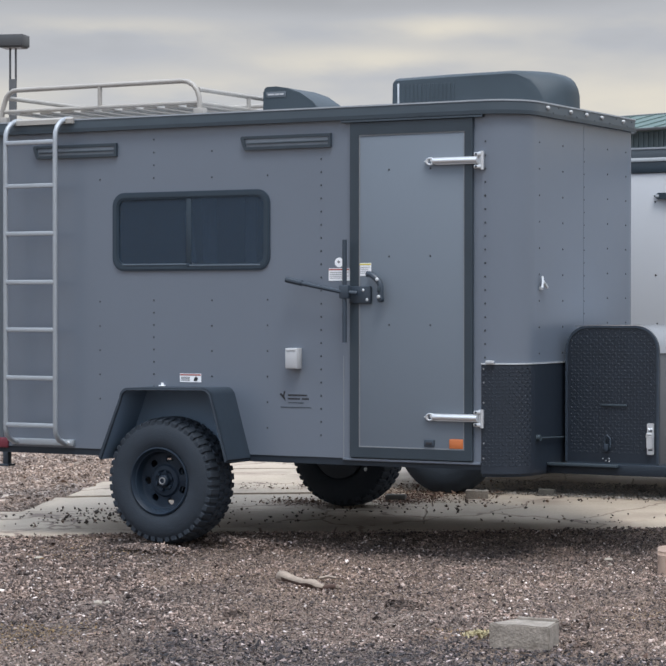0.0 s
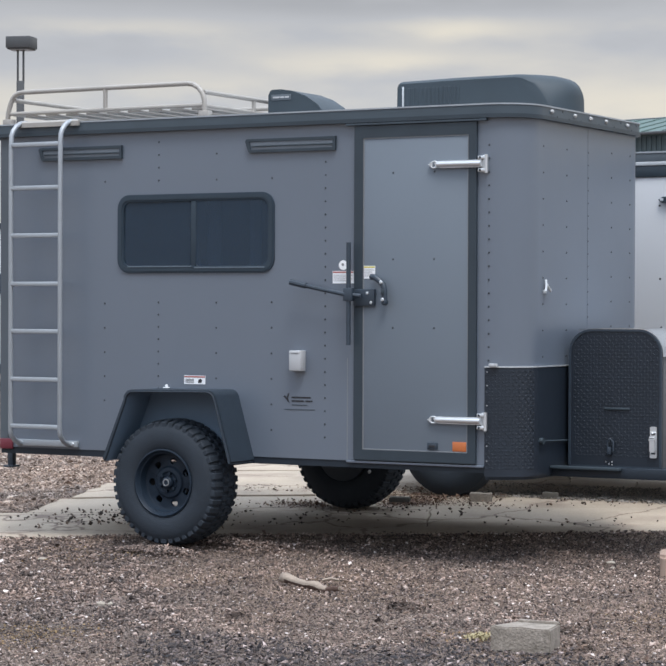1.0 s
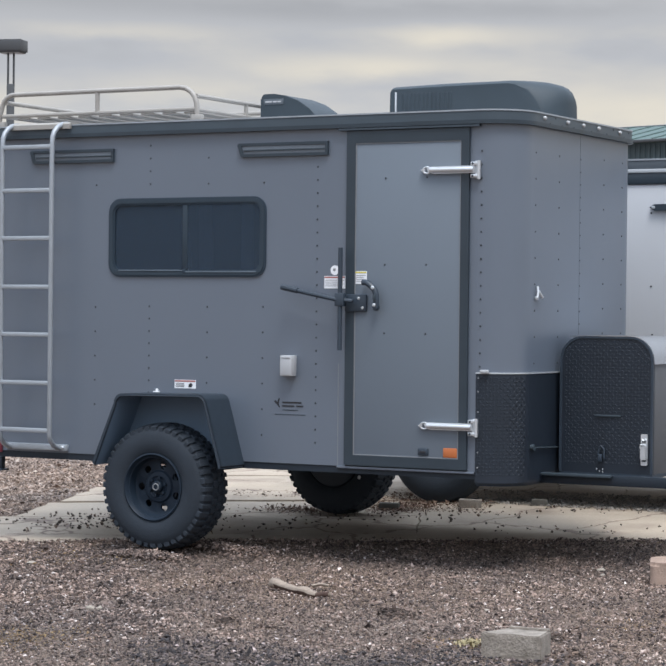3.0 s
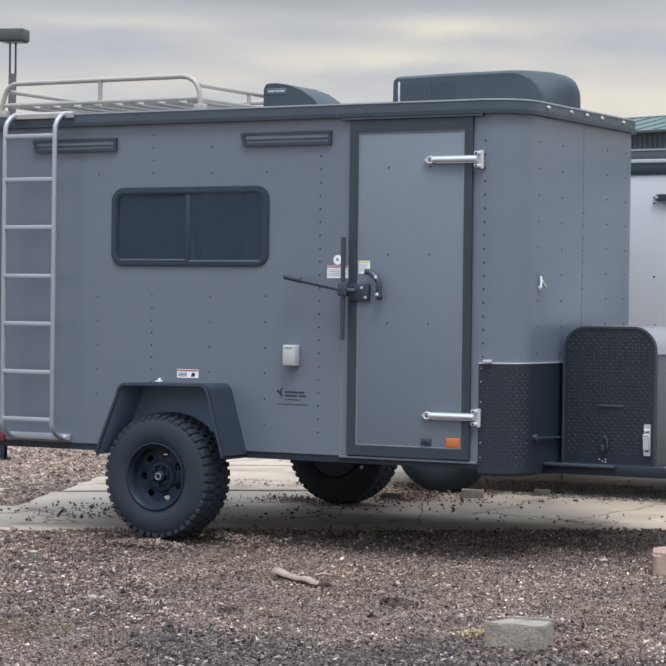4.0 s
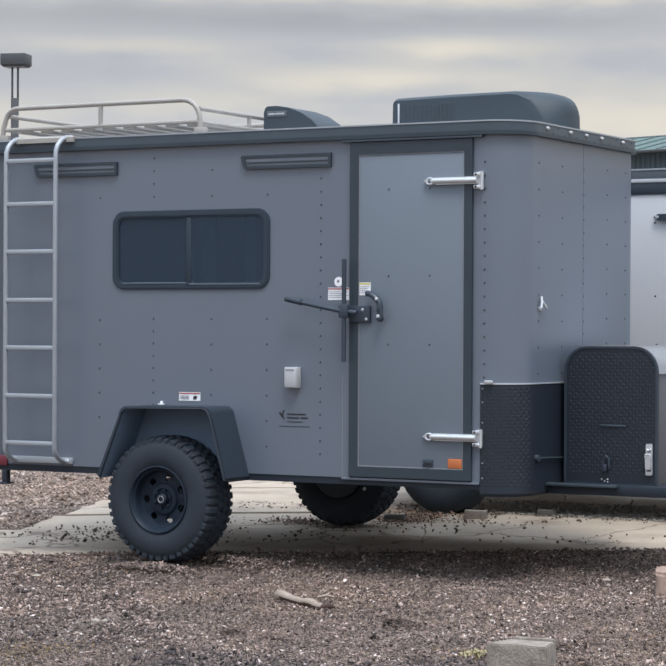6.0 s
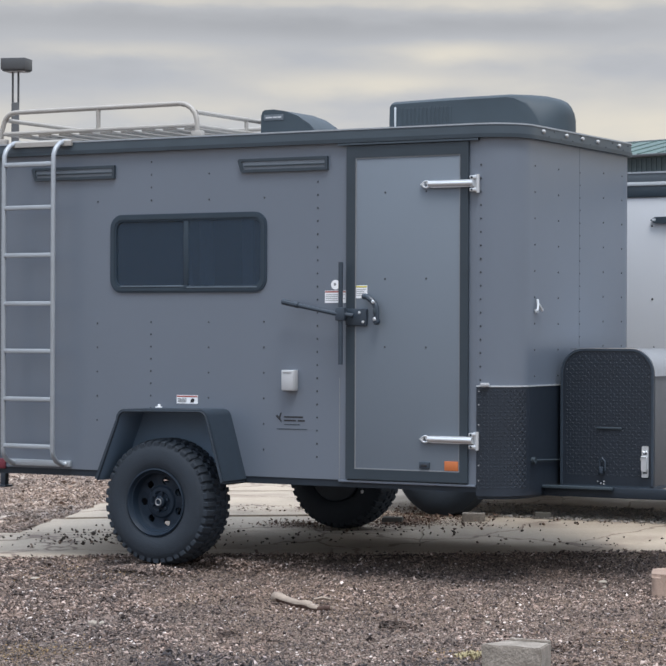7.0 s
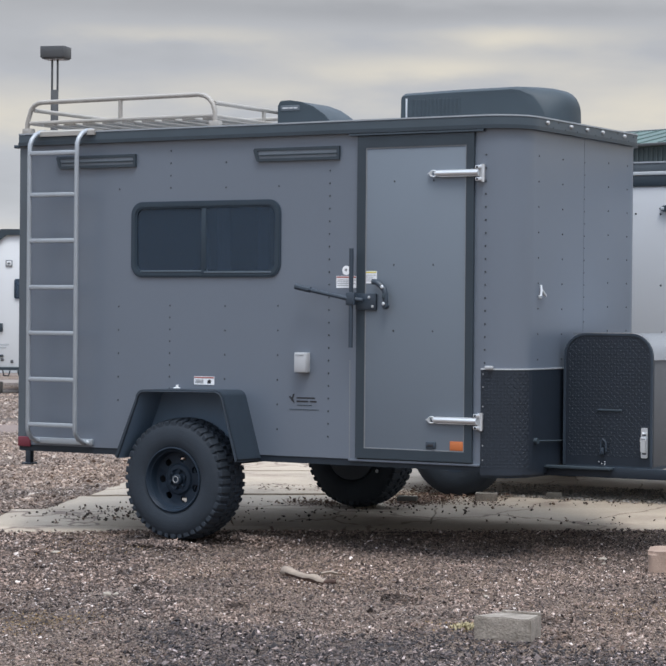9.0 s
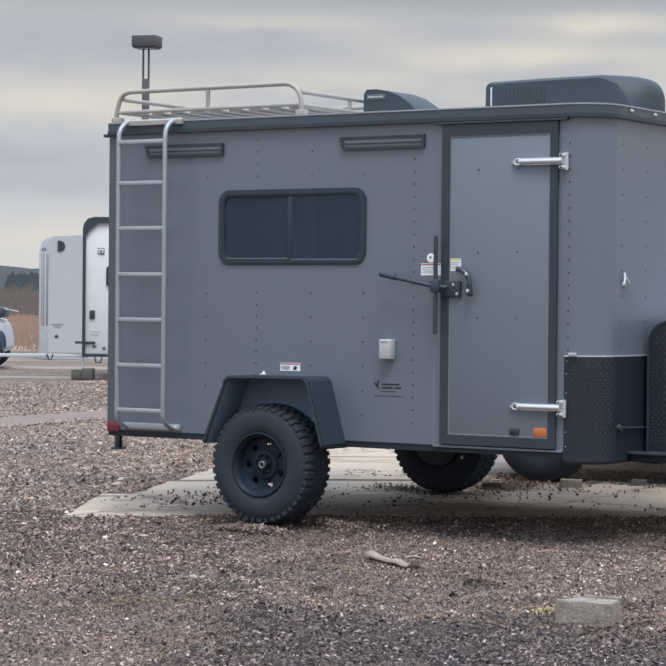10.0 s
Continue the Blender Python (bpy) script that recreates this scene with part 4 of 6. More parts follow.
part("track_stop", nbox(-1.252, -1.228, -0.018, -0.008, 1.794, 1.818, 0.003), BEAD, window)
# gathered curtain ends behind the panes
for x0, x1, sway in ((-1.345, -1.300, 0.05), (-1.212, -1.105, 0.012), (-0.885, -0.800, 0.0)):
    bm = bmesh.new()
    cols = [(x0 + (x1 - x0) * k / 24, 0.10 + 0.016 * math.sin(k * 0.95) + 0.008 * math.sin(k * 0.37)) for k in range(25)]
    lo, hi = [bm.verts.new((x + sway, y, 1.74)) for x, y in cols], [bm.verts.new((x, y, 2.15 if sway > 0.03 else 2.30)) for x, y in cols]
    for k in range(24):
        bm.faces.new((lo[k], lo[k + 1], hi[k + 1], hi[k]))
    part("curtain", bm, CURTAIN, window, "pale gathered curtain", smooth=70)

# scene lights on the side
for x0, x1, zc in ((-2.455, -1.790, 2.556), (-0.848, -0.199, 2.563)):
    zs_ = (zc - 0.043, zc + 0.043)
    o = [(x0, zs_[1] - 0.012), (x0 + 0.01, zs_[1]), (x1, zs_[1]), (x1, zs_[0]), (x0 + 0.03, zs_[0]), (x0 + 0.022, zs_[0] + 0.01)]
    i_ = [(x0 + 0.030, zs_[1] - 0.018), (x0 + 0.034, zs_[1] - 0.016), (x1 - 0.018, zs_[1] - 0.018), (x1 - 0.018, zs_[0] + 0.018), (x0 + 0.045, zs_[0] + 0.018), (x0 + 0.042, zs_[0] + 0.02)]
    housing = part("light_bar", band(bmesh.new(), o, i_, "xz", -0.020, 0.0), TRIM, trailer, "long black side light with smoky lens")
    part("lens", nbox(x0 + 0.028, x1 - 0.016, -0.014, -0.004, zs_[0] + 0.014, zs_[1] - 0.014, 0.004), LENS, housing)
    part("lens_rib", nbox(x0 + 0.045, x1 - 0.020, -0.018, -0.014, zs_[0] + 0.036, zs_[0] + 0.044, 0.003), ACGREY, housing)
clip = part("cable_clip", nbox(-1.462, -1.420, -0.022, 0.0, 1.030, 1.038, 0.003), DECAL, trailer, "small white clip above the fender")
part("clip_eye", nbox(-1.446, -1.430, -0.018, -0.004, 1.036, 1.054, 0.004), DECAL, clip)

# front bracket, guard and nose
bm = bmesh.new()
tube(bm, [(XF + 0.012, 0.312, 1.722), (XF + 0.018, 0.305, 1.690), (XF + 0.02, 0.292, 1.652)], 0.008, 8)
tube(bm, [(XF + 0.018, 0.307, 1.695), (XF + 0.026, 0.352, 1.655)], 0.009, 8)
box(bm, XF + 0.002, XF + 0.02, 0.285, 0.312, 1.640, 1.662, 0.004)
part("holdback", bm, ZINC, trailer, "white door holdback clip")
guard = part("stone_guard", band(bmesh.new(), [(0.822, -0.006)] + plan_path(0.006), [(0.822, 0.0)] + plan_path(0.0005), "xy", 0.548, 1.200, closed=False), PLATE, trailer,
             "black diamond tread stone guard", smooth=50)


def guard_surface(u, v):
    if u < 0.02:
        return Vector((0.822 + u, -0.0065, v)), Vector((1, 0, 0)), Vector((0, 0, 1)), Vector((0, -1, 0))
    q = (u - 0.0) / (RAD + 0.0065)
    if q < math.pi / 2:
        p = Vector((XF - RAD + (RAD + 0.0065) * math.sin(q), RAD - (RAD + 0.0065) * math.cos(q), v))
        return p, Vector((math.cos(q), math.sin(q), 0)), Vector((0, 0, 1)), Vector((math.sin(q), -math.cos(q), 0))
    d = u - (RAD + 0.0065) * math.pi / 2
    return Vector((XF + 0.0065, RAD + d, v)), Vector((0, 1, 0)), Vector((0, 0, 1)), Vector((1, 0, 0))


STEP = 0.0205
link_mesh("tread_pattern", lugs(guard_surface, [0.01 + STEP * k for k in range(64)], [0.60 + STEP * k for k in range(29)], lambda u, v: u < 0.335, 0.0105), LUG, guard)["kind"] = "stuff"
bolts([(0.836, -0.0068, z) for z in (0.640, 0.730, 0.850, 0.970, 1.090, 1.170)], 0.0055, (0, -1, 0), DULL, guard, "rivet")
part("guard_pipe", tube(bmesh.new(), [(XF + 0.018, 0.262, 0.756), (XF + 0.018, 0.66, 0.742)], 0.0055, 8), ACGREY, guard)
part("pipe_fitting", tube(bmesh.new(), [(XF + 0.004, 0.253, 0.756), (XF + 0.030, 0.253, 0.756)], 0.020, 12), ACGREY, guard)
part("guard_cap", nbox(0.855, 0.905, -0.030, 0.0, 1.202, 1.222, 0.005), PVC, trailer, "small white corner clip")
part("guard_edge", band(bmesh.new(), plan_path(0.010), plan_path(0.0), "xy", 1.198, 1.206, closed=False), ZINC, guard, smooth=50)

# roof air conditioner
ac = thing("air_conditioner", "", "")
ac.parent = trailer
cut = [(0.30, 3.000), (0.71, 3.003), (0.765, 2.995), (0.805, 2.975), (0.846, 2.940), (0.880, 2.898), (0.910, 2.855), (0.932, 2.815), (0.944, 2.780), (0.948, 2.755)]
full = [(0.30, 3.004)] + [(0.74 + 0.315 * math.sin(radians(q)) ** 0.72, 2.755 + 0.250 * max(0.0, math.cos(radians(q))) ** 0.42) for q in (0, 12, 25, 38, 51, 63, 73, 82, 90)]
back = [(-0.108, 2.755), (-0.104, 2.972)] + arc(-0.082, 2.972, 0.021, 170, 95, 4)
bm = bmesh.new()
rows = []
for y in (0.62, 0.626, 0.64, 0.665, 0.70, 0.745, 0.80, 0.85, 0.90, 0.955, 1.0, 1.035, 1.06, 1.074, 1.08):
    d = min(y - 0.62, 1.08 - y)
    f = min(1.0, d / 0.15) ** 0.8
    drop = 0.020 * (1 - min(1.0, d / 0.045)) ** 2
    line = back + [(p[0] + (q[0] - p[0]) * f, p[1] + (q[1] - p[1]) * f) for p, q in zip(cut, full)]
    rows.append([bm.verts.new((x, y, z - drop * (z > 2.95))) for x, z in line])
for r0, r1 in zip(rows, rows[1:]):
    for k in range(len(r0)):
        j = (k + 1) % len(r0)
        bm.faces.new((r0[k], r0[j], r1[j], r1[k]))
bm.faces.new(rows[0])
bm.faces.new(rows[-1])
part("shroud", bm, ACGREY, ac, "dark grey moulded air conditioner shroud")
for k in range(13):
    part("louvre", nbox(-0.030 + k * 0.029, -0.014 + k * 0.029, 0.615, 0.626, 2.78, 2.945, 0.003, 1), ACGREY, ac)
part("seam_strip", nbox(-0.068, -0.056, 0.613, 0.626, 2.79, 2.955, 0.003), ZINC, ac, "bright seam strip")
part("end_grille", nbox(-0.118, -0.104, 0.68, 1.04, 2.79, 2.95, 0.003), BLACK, ac)
part("base_seal", nbox(-0.06, 0.90, 0.66, 1.06, 2.742, 2.762), BLACK, ac)

# roof vent cover
vent = thing("roof_vent", "", "")
vent.parent = trailer
vp = [(-1.105, 2.755), (-1.095, 2.955)] + arc(-1.065, 2.955, 0.032, 175, 95, 3) + [(-1.00, 2.987), (-0.92, 2.974), (-0.82, 2.938), (-0.73, 2.880), (-0.665, 2.81), (-0.635, 2.755)]
bm = prism(bmesh.new(), vp, "xz", 0.68, 1.06)
bmesh.ops.bevel(bm, geom=[e for e in bm.edges if abs(e.verts[0].co.y - e.verts[1].co.y) < 1e-6], offset=0.026, segments=4, affect="EDGES", clamp_overlap=True)
part("vent_hood", bm, ACGREY, vent, "dark grey vent hood")
part("vent_label", nbox(-1.075, -0.925, 0.676, 0.681, 2.915, 2.953, 0.001), DARKGREY, vent, "pale printed label")
for x0, x1 in ((-1.060, -1.012), (-1.005, -0.975), (-0.970, -0.942)):
    part("print_bar", nbox(x0, x1, 0.674, 0.677, 2.929, 2.939), PVC, vent)

# roof rack
rack = thing("roof_rack", "", "")
rack.parent = trailer
R0, R1, NY, FY = -2.735, -1.195, 0.05, 1.88


def hoop(y, dz=0.0):
    return ([(R0 - 0.03, y, 2.77), (R0 - 0.022, y, 2.85), (R0, y, 2.915)] + [(R0 + 0.10 - 0.10 * math.cos(radians(q)), y, 2.905 + 0.078 * math.sin(radians(q)) + dz) for q in (30, 50, 70, 90)]
            + [(-2.0, y, 2.984 + dz)] + [(R1 - 0.13 + 0.13 * math.sin(radians(q)), y, 2.855 + 0.129 * math.cos(radians(q)) + dz) for q in (0, 20, 40, 60, 80, 90)] + [(R1, y, 2.79)])


for y in (NY, FY):
    part("side_rail", tube(bmesh.new(), hoop(y), 0.0165, 12), RACKM, rack, "pale aluminium rail")
    part("lower_rail", tube(bmesh.new(), [(R0, y, 2.842), (R1, y, 2.842)], 0.014, 10), RACKM, rack)
    part("rail_post", tube(bmesh.new(), [(-1.965, y, 2.842), (-1.965, y, 2.975)], 0.015, 10), RACKM, rack)
for x, zt in ((R0 + 0.03, 2.932), (R1 - 0.005, 2.925)):
    part("end_rail", tube(bmesh.new(), [(x, NY, zt), (x, FY, zt)], 0.0145, 10), RACKM, rack)
    part("end_lower_rail", tube(bmesh.new(), [(x, NY, 2.838), (x, FY, 2.838)], 0.0135, 10), RACKM, rack)
    for y in (0.66, 1.28):
        part("end_post", tube(bmesh.new(), [(x, y, 2.838), (x, y, zt)], 0.0135, 8), RACKM, rack)
for k in range(9):
    x = R0 + 0.12 + k * 0.165
    part("slat", nbox(x, x + 0.105, NY, FY, 2.815, 2.828, 0.003, 1), RACKM, rack)
for x in (-2.79, -1.23):
    for y in (NY - 0.02, FY - 0.03):
        part("mount_foot", nbox(x, x + 0.075, y, y + 0.05, 2.757, 2.806, 0.004), RACKM, rack)

# ladder
ladder = thing("ladder", "", "")
ladder.parent = trailer
LX0, LX1, LY = -2.588, -2.187, -0.14
for x in (LX0, LX1):
    top = [(x, 0.03 + (LY - 0.03) * math.cos(radians(q)), 2.650 + 0.125 * math.sin(radians(q))) for q in (90, 70, 50, 30, 12)]
    low = [(x, 0.0 + LY * math.cos(radians(q)), 0.735 - 0.095 * math.sin(radians(q))) for q in (0, 20, 45, 70, 88)]
    part("rail", tube(bmesh.new(), top + [(x, LY, 2.60)] + low, 0.0165, 12), ALU, ladder, "pale aluminium tube")
for z in (2.615, 2.331, 2.018, 1.700, 1.388, 1.072, 0.762):
    part("rung", nbox(LX0, LX1, LY - 0.013, LY + 0.013, z - 0.015, z + 0.015, 0.007), ALU, ladder, smooth=40)
part("top_plate", prism(bmesh.new(), [(-0.046, 2.738), (-0.046, 2.768), (-0.030, 2.780), (0.080, 2.784), (0.080, 2.770), (-0.030, 2.738)], "yz", -2.61, -2.115), RACKM, ladder, "tilted aluminium top step")
part("foot_plate", nbox(-2.63, -2.130, -0.026, 0.0, 0.626, 0.668, 0.005), ALU, ladder)
bolts([(x, -0.0262, 0.648) for x in (LX0 - 0.01, LX1 + 0.02)], 0.014, (0, -1, 0), ZINC, ladder)

# tail lamp, rear leg and door hardware at the back
part("tail_lamp", nbox(-2.775, -2.668, -0.014, 0.0, 0.600, 0.668, 0.006), REDLENS, trailer, "red tail lamp")
leg = part("rear_leg", nbox(-2.812, -2.768, 0.12, 0.16, 0.478, 0.575, 0.004), BLACK, trailer, "short black stabiliser leg")
part("foot_pad", nbox(-2.832, -2.750, 0.10, 0.18, 0.466, 0.480, 0.004), BLACK, leg)
part("rear_hinge", nbox(XR - 0.085, XR - 0.03, -0.01, 0.05, 2.668, 2.690, 0.003), BLACK, trailer)
part("rear_hinge", nbox(XR - 0.045, XR - 0.03, 0.01, 0.05, 0.75, 1.48, 0.003), DARKGREY, trailer)

# wheels
WR = 0.402


def wheel(cx, cy, cz, out):
    """out: -1 when the wheel shows its face towards -y."""
    w = thing("wheel", "", "")
    w.parent = trailer
    h = 0.142
    prof = [(0.205, -h + 0.012), (0.225, -h), (0.270, -h - 0.012), (0.325, -h - 0.008), (0.360, -h + 0.006), (0.383, -h + 0.030), (0.390, -0.06), (0.392, 0.0),
            (0.390, 0.06), (0.383, h - 0.030), (0.360, h - 0.006), (0.325, h + 0.008), (0.270, h + 0.012), (0.225, h), (0.205, h - 0.012)]
    bm = lathe(bmesh.new(), [(r, y * -out if out > 0 else y) for r, y in prof], (cx, cy, cz), 64)
    part("tyre", bm, RUBBER, w, "chunky mud-terrain tyre", smooth=30)
    n = 44
    for row, (y0, y1, r0, r1, twist) in enumerate(((-h + 0.004, -0.060, 0.368, WR, 0.0), (-0.052, -0.003, 0.384, WR, 0.5), (0.003, 0.052, 0.384, WR, 0.0), (0.060, h - 0.004, 0.368, WR, 0.5))):
        blk = bmesh.new()
        for v in bmesh.ops.create_cube(blk, size=1.0)["verts"]:
            outer = v.co.z > 0
            y = y0 if v.co.y < 0 else y1
            edge = (row == 0 and v.co.y < 0) or (row == 3 and v.co.y > 0)
            rr = (r1 - (0.018 if edge else 0)) if outer else (r0 - (0.030 if edge else 0))
            v.co = Vector((v.co.x * 2 * 0.0205 * (0.9 if outer else 1.0), y, rr))
        bmesh.ops.bevel(blk, geom=list(blk.edges), offset=0.004, segments=1, affect="EDGES")
        bmesh.ops.recalc_face_normals(blk, faces=blk.faces)
        me = bpy.data.meshes.new("tread_block")
        blk.to_mesh(me)
        blk.free()
        me.materials.append(RUBBER)
        for k in range(n):
            ob = new("tread_block", me)
            ob.parent = w
            stretch = (0.82 if k % 2 else 1.08) if row in (0, 3) else 1.0
            ob.matrix_basis = Matrix.Translation((cx, cy, cz)) @ Matrix.Rotation(2 * math.pi * (k + twist) / n, 4, "Y") @ Matrix.Diagonal((stretch, 1, 1, 1))
    s = out
    rim = lathe(bmesh.new(), [(0.214, s * (h - 0.008)), (0.215, s * (h + 0.004)), (0.207, s * (h + 0.007)), (0.200, s * (h - 0.002)), (0.193, s * (h - 0.018)), (0.187, s * (h - 0.020)),
                              (0.184, s * (h - 0.028)), (0.182, s * (h - 0.064)), (0.177, s * (h - 0.073)), (0.169, s * (h - 0.076))], (cx, cy, cz), 56)
    # pressed disc with seven round hand holes
    yd, nh, nn = s * (h - 0.076), 7, 24
    for i in range(nh):
        tm, half, ra, rb = radians(79) + 2 * math.pi * i / nh, math.pi / nh, 0.100, 0.170
        rings = [[], [], []]
        for k in range(nn):
            q = 2 * math.pi * k / nn + math.pi / 4
            c, d = math.cos(q), math.sin(q)
            mxx = max(abs(c), abs(d))
            for ring, (uu, vv, back) in zip(rings, ((c / mxx, d / mxx, 0.0), (0.68 * c, 0.40 * d, 0.003), (0.64 * c, 0.38 * d, 0.016))):
                rr, tt = (ra + rb) / 2 + uu * (rb - ra) / 2, tm + vv * half
                ring.append(rim.verts.new((cx + rr * math.cos(tt), cy + yd - s * back, cz + rr * math.sin(tt))))
        for k in range(nn):
            j = (k + 1) % nn
            rim.faces.new((rings[0][k], rings[0][j], rings[1][j], rings[1][k]))
            rim.faces.new((rings[1][k], rings[1][j], rings[2][j], rings[2][k]))
    lathe(rim, [(0.104, yd), (0.094, yd + s * 0.012), (0.070, yd + s * 0.016), (0.058, yd + s * 0.006), (0.0001, yd + s * 0.006)], (cx, cy, cz), 36)
    part("rim", rim, RIMBLK, w, "gloss black steel wheel")
    part("barrel", lathe(bmesh.new(), [(0.190, s * (h - 0.03)), (0.186, s * (h - 0.10)), (0.186, -s * (h - 0.02)), (0.205, -s * (h + 0.002))], (cx, cy, cz), 40), RIMBLK, w)
    part("cap_ring", tube(bmesh.new(), [(cx + 0.020 * math.cos(q), cy + yd + s * 0.042, cz + 0.020 * math.sin(q)) for q in (2 * math.pi * k / 16 for k in range(16))], 0.0042, 6, True), DULL, w)
    part("hub_cap", lathe(bmesh.new(), [(0.037, yd), (0.037, yd + s * 0.033), (0.031, yd + s * 0.040), (0.0001, yd + s * 0.041)], (cx, cy, cz), 24), RIMBLK, w)
    for k in range(6):
        a = 2 * math.pi * (k + 0.3) / 6
        part("lug_nut", lathe(bmesh.new(), [(0.0105, yd + s * 0.005), (0.0105, yd + s * 0.026), (0.0001, yd + s * 0.028)], (cx + 0.057 * math.cos(a), cy, cz + 0.057 * math.sin(a)), 6), RIMBLK, w)
    part("brake_drum", lathe(bmesh.new(), [(0.0001, yd - s * 0.022), (0.126, yd - s * 0.022), (0.130, yd - s * 0.10), (0.0001, yd - s * 0.102)], (cx, cy, cz), 32), BLACK, w)
    if out > 0:
        part("backing_plate", lathe(bmesh.new(), [(0.204, -s * (h - 0.004)), (0.196, -s * (h + 0.006)), (0.120, -s * (h + 0.010)), (0.0001, -s * (h + 0.012))], (cx, cy, cz), 40), FENDER, w)
    return w


wheel(-1.31, -0.10, 0.441, -1)
wheel(-1.27, 2.15, 0.512, 1)
part("grease_cap", domes([(-1.045, 2.15 - 0.150, 0.388)], 0.016, (0, -1, 0)), ZINC, trailer)
part("axle", tube(bmesh.new(), [(-1.30, 0.02, 0.535), (-1.28, 2.02, 0.545)], 0.032, 12), BLACK, trailer)
part("cross_member", nbox(-1.42, -1.34, 0.06, 1.85, 0.56, 0.612), BLACK, trailer)
part("trailing_arm", nbox(-1.34, -1.26, 0.05, 0.10, 0.42, 0.56, 0.01), BLACK, trailer)
part("far_rail", nbox(XR, XF - 0.2, WID - 0.10, WID - 0.04, 0.545, ZB), BLACK, trailer)

# fender over the near wheel
FD = -0.280
out_path = [(-1.748, 0.584), (-1.586, 0.965)] + arc(-1.524, 0.965, 0.062, 160, 92, 5) + arc(-0.958, 0.972, 0.062, 88, 20, 5) + [(-0.783, 0.594)]
in_path = [(x + (-1.24 - x) * 0.028, z - 0.012) for x, z in out_path]
part("fender_lining", band(bmesh.new(), [(x + (-1.24 - x) * 0.030, z - 0.013) for x, z in out_path], [(x + (-1.24 - x) * 0.034, z - 0.016) for x, z in out_path], "xz", FD + 0.012, -0.007, closed=False), LINER, trailer, smooth=40)
fender = part("fender", band(bmesh.new(), out_path, in_path, "xz", FD, 0.0, closed=False), FENDER, trailer, "black plastic wheel fender", smooth=40)
part("fender_lip", tube(bmesh.new(), [(x, FD, z) for x, z in in_path], 0.0055, 8), FENDER, fender)
part("wheel_liner", prism(bmesh.new(), [(x, z - 0.004) for x, z in in_path], "xz", -0.006, 0.0), LINER, fender)
in2 = [(x + (-1.24 - x) * 0.038, z - 0.017) for x, z in out_path]
part("fender_flange", band(bmesh.new(), out_path, in2, "xz", FD - 0.002, FD + 0.01, closed=False), FENDER, fender, smooth=40)

# tongue
part("tongue_rail", nbox(0.86, 2.70, 0.43, 0.50, 0.535, 0.598, 0.006), RAILBLK, trailer, "black steel tongue rail")
part("tongue_rail", nbox(0.86, 2.70, 1.45, 1.52, 0.535, 0.598, 0.006), RAILBLK, trailer)
part("tongue_cross_bar", nbox(2.62, 2.70, 0.50, 1.45, 0.535, 0.598, 0.006), RAILBLK, trailer)
part("coupler", nbox(2.62, 3.05, 0.90, 1.05, 0.55, 0.68, 0.02), BLACK, trailer)
part("step_bar", nbox(1.07, 1.52, 0.385, 0.428, 0.584, 0.602, 0.004), ACGREY, trailer)

# tongue box
tbox = thing("tongue_box", "", "")
tbox.parent = trailer
BX0, BX1, BY0, BY1, BZ0, BZ1, BR = 1.100, 1.705, 0.60, 1.38, 0.60, 1.427, 0.150


def arch_profile(d):
    return [(BX0 + d, BZ0)] + arc(BX0 + BR, BZ1 - BR, BR - d, 180, 90, 8) + arc(BX1 - BR, BZ1 - BR, BR - d, 90, 0, 8) + [(BX1 - d, BZ0)]


panel = part("end_panel", prism(bmesh.new(), arch_profile(0.0), "xz", BY0, BY0 + 0.02), PLATE, tbox, "black diamond tread end panel")
part("end_panel", prism(bmesh.new(), arch_profile(0.0), "xz", BY1 - 0.02, BY1), PLATE, tbox)
part("panel_rim", band(bmesh.new(), arch_profile(0.0), arch_profile(0.014), "xz", BY0 - 0.006, BY0, closed=False), BLACK, tbox)


def in_arch(u, v):
    m = 0.022
    if not (BX0 + m < u < BX1 - m and BZ0 + 0.06 < v < BZ1 - m):
        return False
    for cx in (BX0 + BR, BX1 - BR):
        if ((u < cx) == (cx < 1.4)) and v > BZ1 - BR and (u - cx) ** 2 + (v - BZ1 + BR) ** 2 > (BR - m) ** 2:
            return False
    return True


link_mesh("tread_pattern", lugs(lambda u, v: (Vector((u, BY0 - 0.0005, v)), Vector((1, 0, 0)), Vector((0, 0, 1)), Vector((0, -1, 0))),
                             [BX0 + STEP * k for k in range(31)], [BZ0 + STEP * k for k in range(42)], in_arch, 0.0105), LUG, tbox)["kind"] = "stuff"
lid_o = [(1.16, BZ1 + 0.001)] + arc(BX1 - BR, BZ1 - BR, BR + 0.004, 90, 0, 10) + [(BX1 + 0.006, 1.262)]
lid_i = [(1.16, BZ1 - 0.012)] + arc(BX1 - BR, BZ1 - BR, BR - 0.008, 90, 0, 10) + [(BX1 - 0.006, 1.262)]
part("lid", band(bmesh.new(), lid_o, lid_i, "xz", BY0 + 0.004, BY1 - 0.004, closed=False), ALUPOL, tbox, "bright rolled aluminium lid", smooth=50)
part("front_panel", nbox(BX1 - 0.014, BX1 - 0.002, BY0 + 0.02, BY1 - 0.02, BZ0, 1.275, 0.002), BOXFRONT, tbox, "dull aluminium front")
part("rear_panel", nbox(BX0, BX0 + 0.012, BY0 + 0.02, BY1 - 0.02, BZ0, 1.30), PLATE, tbox)
part("box_floor", nbox(BX0, BX1, BY0, BY1, BZ0 - 0.02, BZ0), BLACK, tbox)
latch = part("toggle_latch", prism(bmesh.new(), round_rect(1.634, 1.676, 0.655, 0.843, 0.008), "xz", BY0 - 0.014, BY0 - 0.004), CHROME, tbox, "bright steel toggle latch")
